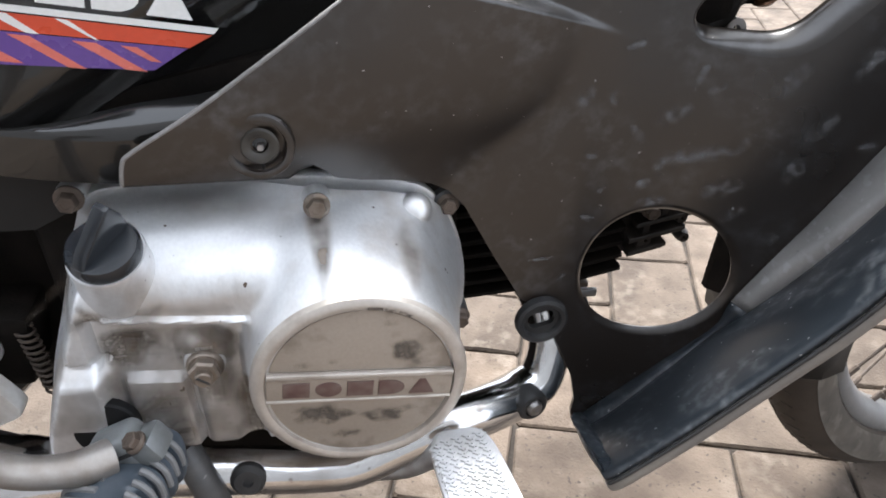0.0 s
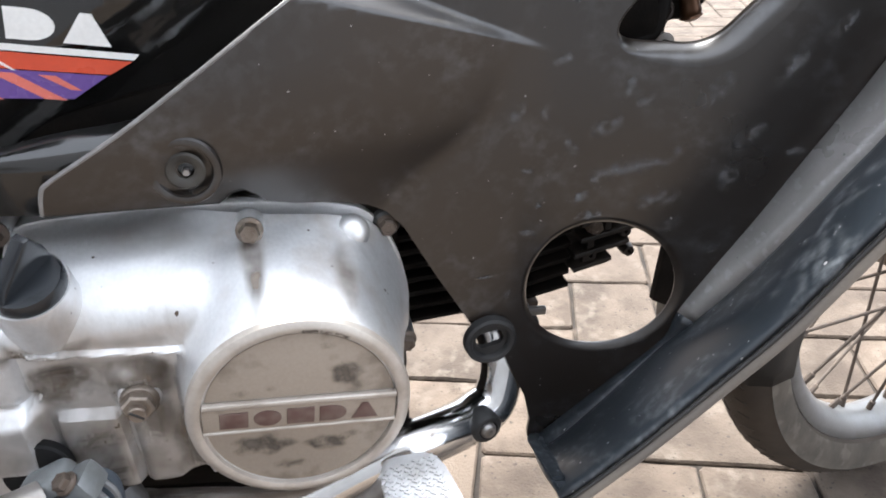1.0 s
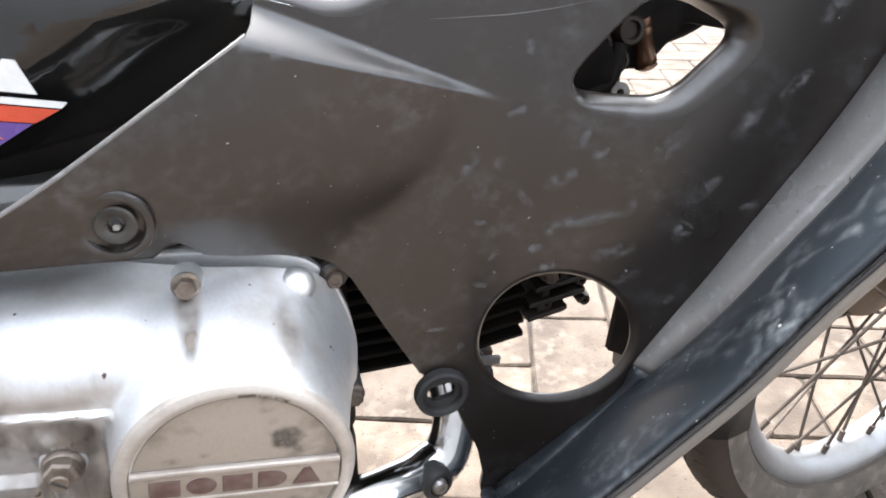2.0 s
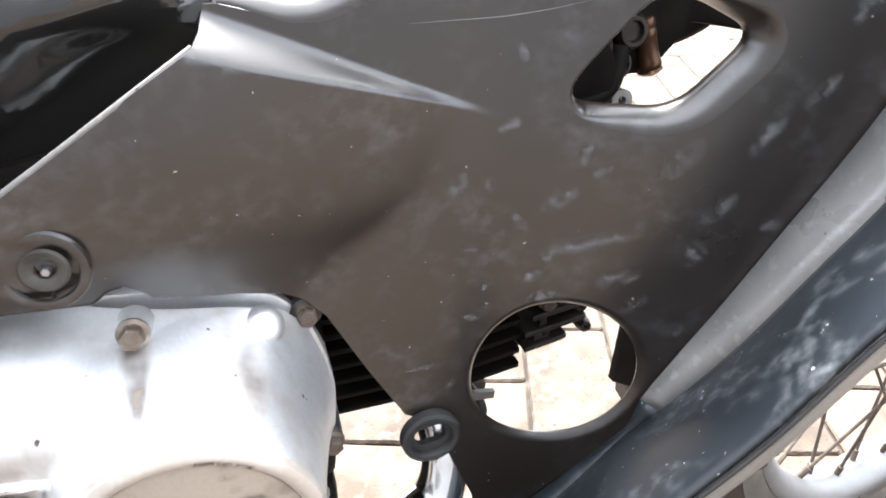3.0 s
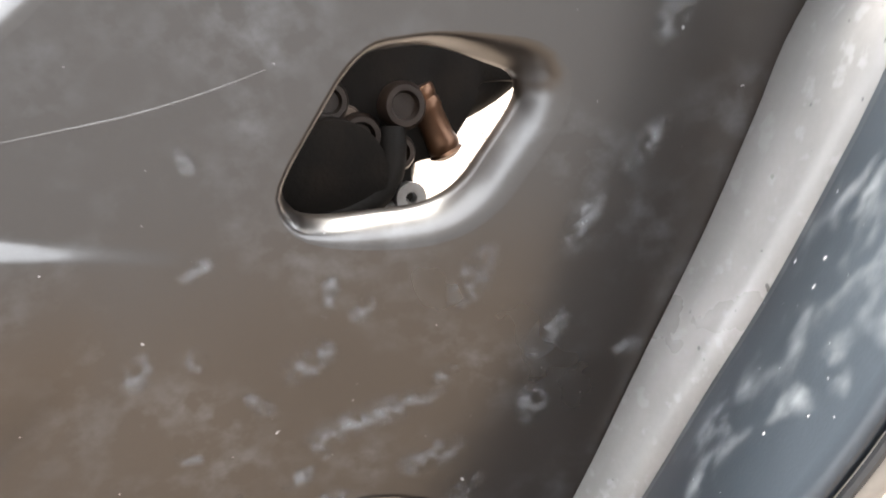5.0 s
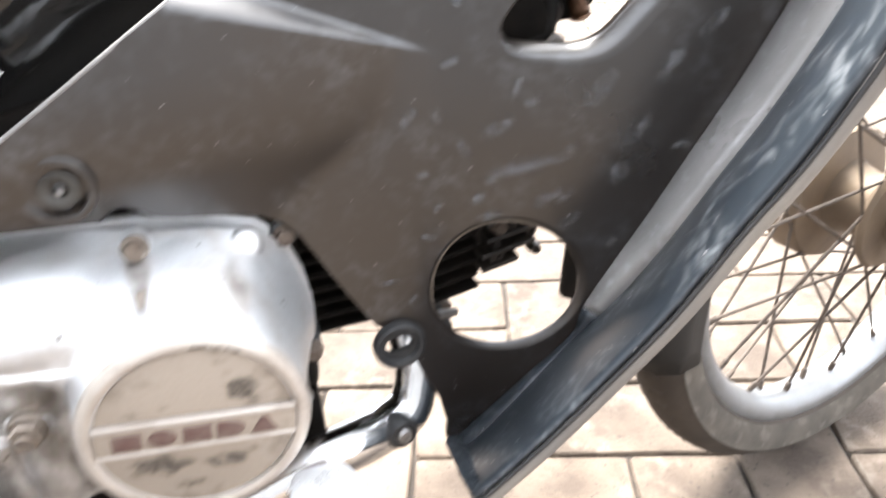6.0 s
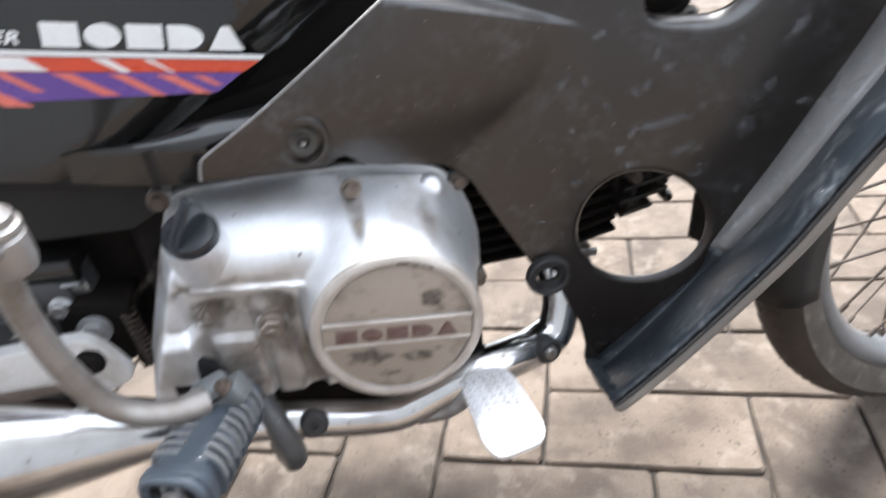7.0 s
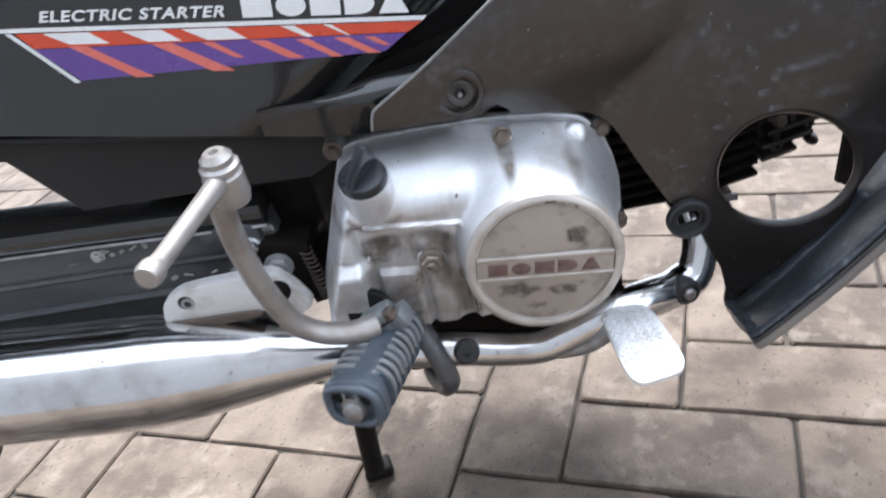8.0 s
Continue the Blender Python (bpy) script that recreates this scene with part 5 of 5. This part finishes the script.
# centre stand
stand = part("centre_stand", tube_bm(smooth_path([(-0.165, -0.040, 0.190), (-0.180, -0.046, 0.150), (-0.194, -0.044, 0.085), (-0.204, -0.034, 0.014)], 5), 0.0105, 14), ENGINE, bike, "black centre stand leg")
part("stand_foot", box_bm((0.030, 0.024, 0.014), pose(-0.201, -0.032, 0.0075, 0, 0, 12), 0.005, 3), ENGINE, stand, "stand foot on the pavers")
part("stand_cross_bar", tube_bm([(-0.176, -0.046, 0.165), (-0.176, 0.09, 0.165)], 0.009, 12), ENGINE, stand)
part("stand_leg", tube_bm(smooth_path([(-0.165, 0.085, 0.190), (-0.180, 0.090, 0.150), (-0.194, 0.098, 0.085), (-0.204, 0.105, 0.014)], 5), 0.0105, 14), ENGINE, stand)
part("stand_foot", box_bm((0.045, 0.026, 0.014), pose(-0.208, 0.108, 0.0075, 0, 0, -12), 0.004), ENGINE, stand)

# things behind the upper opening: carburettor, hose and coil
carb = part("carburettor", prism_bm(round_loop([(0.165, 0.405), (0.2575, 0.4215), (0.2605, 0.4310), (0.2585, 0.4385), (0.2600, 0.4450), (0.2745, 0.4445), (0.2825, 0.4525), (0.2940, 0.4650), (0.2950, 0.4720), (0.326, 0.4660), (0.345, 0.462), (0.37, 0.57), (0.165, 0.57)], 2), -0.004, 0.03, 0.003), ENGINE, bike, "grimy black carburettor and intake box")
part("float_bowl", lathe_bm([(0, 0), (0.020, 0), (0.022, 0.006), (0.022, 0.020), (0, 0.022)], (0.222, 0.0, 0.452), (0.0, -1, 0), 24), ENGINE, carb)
for q in ((0.228, 0.0, 0.448), (0.245, 0.0, 0.452), (0.236, 0.0, 0.470), (0.215, 0.0, 0.480)):
    roundbolt(carb, "carb_screw", q, (0, -1, 0), 0.005, 0.006, RUSTY)
part("drain_lug", lathe_bm([(0.0025, 0), (0.0065, 0), (0.0065, 0.005), (0.0025, 0.005)], (0.2527, -0.010, 0.4338), (0, -1, 0.1), 18, closed=True), STEEL, carb, "small steel drain lug")
part("lug_stem", box_bm((0.036, 0.006, 0.007), pose(0.236, -0.006, 0.430, 0, 6, 0), 0.002), STEEL, carb)
stub = [(0, 0.030)]
for k in (0, 1, 4):
    stub += [(0.0066, 0.029 - 0.0058 * k), (0.0072, 0.0277 - 0.0058 * k), (0.0072, 0.0248 - 0.0058 * k), (0.0066, 0.0236 - 0.0058 * k)]
stub += [(0.0075, -0.001), (0.0045, -0.003), (0, -0.0035)]
part("choke_stub", lathe_bm(stub, (0.2745, -0.004, 0.4475), (-0.28, 0.1, 1), 28), COPPER, carb, "coppery ringed cable stub")
part("fuel_hose", tube_bm(smooth_path([(0.196, -0.012, 0.446), (0.214, -0.016, 0.436), (0.232, -0.016, 0.437), (0.246, -0.012, 0.446), (0.252, -0.006, 0.462)], 5), 0.0062, 14), ENGINE, carb, "black rubber fuel hose")
for q, rad in (((0.238, 0.462), 0.0095), ((0.252, 0.452), 0.0080), ((0.228, 0.478), 0.0085), ((0.258, 0.470), 0.0100)):
    part("carb_cap", lathe_bm([(0, 0), (rad, 0), (rad, 0.005), (rad * 0.82, 0.0075), (rad * 0.6, 0.0075), (rad * 0.5, 0.005), (0, 0.005)], (q[0], -0.003, q[1]), (0.05, -1, 0.1), 22), BROWNCAST, carb, "brown round carburettor cap")
part("intake_hose", tube_bm(smooth_path([(0.235, 0.01, 0.495), (0.260, 0.01, 0.475), (0.290, 0.012, 0.468), (0.33, 0.015, 0.49), (0.37, 0.02, 0.56)], 6), 0.013, 16), ENGINE, bike, "black intake hose")
part("down_tube", tube_bm([(0.16, 0.03, 0.43), (0.25, 0.03, 0.50), (0.40, 0.03, 0.63)], 0.024, 16), ENGINE, bike, "black frame down tube")

# ---- front wheel, turned a little to the far side
WC, PSI, RF = Vector((0.5554, -0.0062, 0.258)), 0.2145, 0.2132
WM = Matrix.Translation(WC) @ Matrix.Rotation(PSI, 4, "Z")
RIMP = [(RF - 0.016, -0.0045), (RF - 0.0165, 0.0045), (RF - 0.012, 0.010), (RF - 0.0085, 0.0150), (RF - 0.001, 0.0165), (RF, 0.0185), (RF - 0.0030, 0.0195), (RF - 0.010, 0.0180),
        (RF - 0.0165, 0.0115), (RF - 0.0205, 0.0055), (RF - 0.0205, -0.0055), (RF - 0.0165, -0.0115), (RF - 0.010, -0.0180), (RF - 0.003, -0.0195), (RF, -0.0185), (RF - 0.001, -0.0165), (RF - 0.0085, -0.0150), (RF - 0.012, -0.010)]
b = lathe_bm(RIMP, (0, 0, 0), (0, 1, 0), 96, closed=True)
b.transform(WM)
wheel = part("front_wheel", b, RIM, bike, "dull spoked wheel with an alloy rim")
TP = [(0.2120, 0.0150), (0.2150, 0.0205), (0.2230, 0.0240), (0.2320, 0.0262), (0.2385, 0.0262), (0.2402, 0.0270), (0.2412, 0.0262), (0.2455, 0.0232), (0.2500, 0.0195), (0.2550, 0.0130), (0.2577, 0.0065), (0.2586, 0.0)]
TP = TP + [(r_, -h_) for r_, h_ in TP[-2::-1]]
b = lathe_bm(TP, (0, 0, 0), (0, 1, 0), 110, closed=True)
b.transform(WM)
tyre = part("tyre", b, TYRE, wheel, "dusty grey-brown tyre with shallow tread")
for sgn in (-1, 1):
    b = lathe_bm([(0.2160, 0.0212 * sgn), (0.2230, 0.0245 * sgn), (0.2320, 0.0267 * sgn), (0.2383, 0.0267 * sgn), (0.2400, 0.0274 * sgn), (0.2398, 0.0255 * sgn), (0.2320, 0.0250 * sgn), (0.2230, 0.0230 * sgn)], (0, 0, 0), (0, 1, 0), 110, closed=True)
    b.transform(WM)
    part("sidewall", b, SIDEWALL, tyre, "dusty pale grey-brown sidewall")
tb = bmesh.new()
for k in range(84):
    a = 2 * math.pi * k / 84
    for sgn in (-1, 1):
        m = WM @ Matrix.Rotation(a, 4, "Y") @ Matrix.Translation((0.2562, sgn * 0.0085, 0)) @ Matrix.Rotation(radians(sgn * 18), 4, "Z") @ Matrix.Rotation(radians(sgn * 28), 4, "X")
        box_bm((0.0022, 0.010, 0.0100), m, 0.0, 1, tb)
part("tread_pattern", tb, TYRE, wheel, smooth=False, kind="stuff")
b = lathe_bm([(0, -0.040), (0.020, -0.040), (0.022, -0.034), (0.046, -0.032), (0.049, -0.028), (0.046, -0.024), (0.030, -0.020), (0.028, 0.0), (0.034, 0.016), (0.060, 0.020), (0.063, 0.026), (0.063, 0.048), (0.055, 0.052), (0, 0.052)], (0, 0, 0), (0, 1, 0), 48)
b.transform(WM)
part("hub", b, FORK, wheel, "dusty alloy hub with brake drum")
for k in range(36):
    side = -1 if k % 2 else 1
    lean = 1 if (k // 2) % 2 else -1
    ar = 2 * math.pi * (k + 0.5) / 36
    ah = ar + lean * radians(62)
    rh, oh = (0.043, -0.028) if side < 0 else (0.058, 0.024)
    p = WM @ Vector((rh * math.cos(ah), oh, rh * math.sin(ah)))
    q = WM @ Vector(((RF - 0.017) * math.cos(ar), side * 0.003, (RF - 0.017) * math.sin(ar)))
    spk = tube_bm([p, p.lerp(q, 0.92), p.lerp(q, 0.925), q], [0.0015, 0.0015, 0.0028, 0.0026], 8)
    part("spoke", spk, SPOKE, wheel)
b = tube_bm([(0.010, -0.073, -0.050), (0.000, -0.073, -0.022), (-0.050, -0.073, 0.150), (-0.135, -0.073, 0.39)], [0.017, 0.0195, 0.0195, 0.0195], 24)
b.transform(WM)
fork = part("fork_leg", b, FORK, bike, "dusty brown fork leg")
b = tube_bm([(-0.02, -0.073, -0.01), (0.0, -0.073, -0.01), (0.016, -0.073, 0.0)], 0.016, 16)
b.transform(WM)
part("axle_lug", b, FORK, fork)
b = tube_bm([(0, -0.092, 0), (0, -0.03, 0)], 0.009, 12)
b.transform(WM)
part("axle", b, STEEL, fork, "steel axle end")
b = tube_bm([(0.010, 0.078, -0.050), (0.000, 0.078, -0.022), (-0.050, 0.078, 0.150), (-0.135, 0.078, 0.39)], [0.017, 0.0195, 0.0195, 0.0195], 20)
b.transform(WM)
part("fork_leg", b, FORK, bike, "dusty brown fork leg")
part("guard_plate", prism_bm([(0.2440, 0.2690), (0.2490, 0.3290), (0.2750, 0.3350), (0.2750, 0.2520)], -0.0565, 0.006, 0.001), ENGINE, bike, "dark bracket behind the lower opening")
# front mudguard
fb = bmesh.new()
rows = []
for k in range(41):
    a = radians(186 - 134 * k / 40)
    row = []
    for y, dr in ((-0.056, -0.030), (-0.055, -0.012), (-0.046, 0.0), (-0.025, 0.006), (0.0, 0.008), (0.025, 0.006), (0.046, 0.0), (0.055, -0.012), (0.056, -0.030)):
        rr = 0.284 + dr
        row.append(fb.verts.new(WM @ Vector((rr * math.cos(a), y, rr * math.sin(a)))))
    rows.append(row)
for a, c in zip(rows, rows[1:]):
    for i in range(len(a) - 1):
        fb.faces.new((a[i], a[i + 1], c[i + 1], c[i]))
guard = part("mudguard", fb, DULLBLACK, bike, "dull black front mudguard")
sol = guard.modifiers.new("thick", "SOLIDIFY")
sol.thickness = 0.0025

# rear wheel and far side, out of view
b = lathe_bm([(RF - 0.02, -0.02), (RF, -0.02), (0.2325, -0.028), (0.252, -0.02), (0.2585, 0), (0.252, 0.02), (0.2325, 0.028), (RF, 0.02), (RF - 0.02, 0.02)], (-0.80, 0.0, 0.262), (0, 1, 0), 64, closed=True)
part("rear_tyre", b, TYRE, bike, "dusty rear tyre")
# body and apron bulk, added out of view to shade the near ground
part("body_core", box_bm((0.62, 0.11, 0.26), pose(-0.33, 0.0, 0.57, 0, -6, 0), 0.03, 3), DULLBLACK, bike, "unseen dark body under the seat, shades the ground")
ap = bmesh.new()
rows = []
for k in range(9):
    z = 0.575 + 0.045 * k
    rows.append([ap.verts.new((0.40 + 0.10 * k / 8 - 1.6 * y * y, y * (1 - 0.04 * k), z)) for y in (-0.20, -0.15, -0.09, -0.03, 0.03, 0.09, 0.15, 0.20)])
for a, c in zip(rows, rows[1:]):
    for i in range(7):
        ap.faces.new((a[i], a[i + 1], c[i + 1], c[i]))
apron = part("upper_apron", ap, PLASTIC, bike, "unseen black upper apron of the leg shield, shades the ground")
apron.modifiers.new("thick", "SOLIDIFY").thickness = 0.004
part("seat", box_bm((0.62, 0.24, 0.09), pose(-0.46, 0.0, 0.72, 0, -4, 0), 0.03, 3), DULLBLACK, bike, "black seat")
part("far_side_cover", box_bm((0.52, 0.02, 0.20), pose(-0.30, 0.075, 0.53, 0, -8, 0), 0.008), GLOSS, bike)
FAR = [(p[0], -p[1] * 0.95, p[2]) for p in LIP]
FAR_R = [(p[0], -p[1] * 0.95, p[2]) for p in RIDGE]
far = part("far_wing", loft_bm([FAR_R, FAR], 3), PLASTIC, bike)
sol = far.modifiers.new("thick", "SOLIDIFY")
sol.thickness = 0.003

# ---- pavers: the nearest as pieces, the rest joined
cells = []
for i in range(-60, 61):
    for j in range(-60, 61):
        k = (i - j) % 4
        if k == 0:
            cells.append((O_U + (i + 1.0) * PITCH, O_V + (j - 0.5) * PITCH, 0))
        elif k == 3:
            cells.append((O_U + (i + 0.5) * PITCH, O_V + j * PITCH, 1))
cells.sort(key=lambda c: (c[0] - 0.10) ** 2 + (c[1] - 0.10) ** 2)


def paver_bm(rng):
    lx, ly, h = 2 * PITCH - GAP, PITCH - GAP, 0.05
    b = bmesh.new()
    ch, drop = 0.0020, 0.0026
    spots = [(-1, -0.93), (-0.965, -1), (-0.5, -1), (0.1, -1), (0.6, -1), (0.965, -1), (1, -0.92), (1, 0.1), (1, 0.93), (0.96, 1), (0.5, 1), (-0.05, 1), (-0.6, 1), (-0.965, 1), (-1, 0.92), (-1, -0.15)]
    wear = [(rng.uniform(-1, 0.35), rng.uniform(-1, 0.35)) for _ in spots]
    ring = lambda e, z: [b.verts.new((sx * (lx / 2 - e + wx * 0.0017), sy * (ly / 2 - e + wy * 0.0017), z + rng.uniform(-1, 1) * 0.0006))
                         for (sx, sy), (wx, wy) in zip(spots, wear)]
    low, mid, top = ring(0, -h), ring(0, -drop), ring(ch, 0)
    for a, c in ((low, mid), (mid, top)):
        for q in range(16):
            b.faces.new((a[q], a[(q + 1) % 16], c[(q + 1) % 16], c[q]))
    b.faces.new(top)
    return b


rng = random.Random(5)
kinds = []
for k in range(10):
    me = bpy.data.meshes.new("paver")
    b = paver_bm(rng)
    bmesh.ops.recalc_face_normals(b, faces=b.faces[:])
    b.to_mesh(me)
    b.free()
    me.materials.append(PAVER)
    kinds.append(me)
for n, (u, v, up) in enumerate(cells[:300]):
    ob = new("paver", kinds[rng.randrange(10)])
    ob.parent = ground
    p = place_on_ground(u, v, rng.uniform(-0.0012, 0.0006))
    ob.matrix_basis = Matrix.Translation(p) @ Matrix.Rotation(TH + (math.pi / 2 if up else 0) + (math.pi if rng.random() < 0.5 else 0) + rng.uniform(-0.006, 0.006), 4, "Z") @ pose(0, 0, 0, rng.uniform(-0.4, 0.4), rng.uniform(-0.3, 0.3), 0)
verts, faces = [], []
for u, v, up in cells[300:5200]:
    lx, ly = (2 * PITCH - GAP) / 2, (PITCH - GAP) / 2
    if up:
        lx, ly = ly, lx
    dz = rng.uniform(-0.0015, 0.0005)
    s = len(verts)
    for e, z in ((0, -0.012), (0, -0.003), (0.0035, 0)):
        for sx, sy in ((-1, -1), (1, -1), (1, 1), (-1, 1)):
            verts.append(tuple(place_on_ground(u + sx * (lx - e), v + sy * (ly - e), z + dz)))
    for a in (0, 4):
        for q in range(4):
            faces.append((s + a + q, s + a + (q + 1) % 4, s + a + 4 + (q + 1) % 4, s + a + 4 + q))
    faces.append((s + 8, s + 9, s + 10, s + 11))
me = bpy.data.meshes.new("pavers_beyond")
me.from_pydata(verts, [], faces)
me.materials.append(PAVER_FAR)
rest = new("pavers_beyond", me)
rest.parent = ground
tagged(rest, kind="stuff")
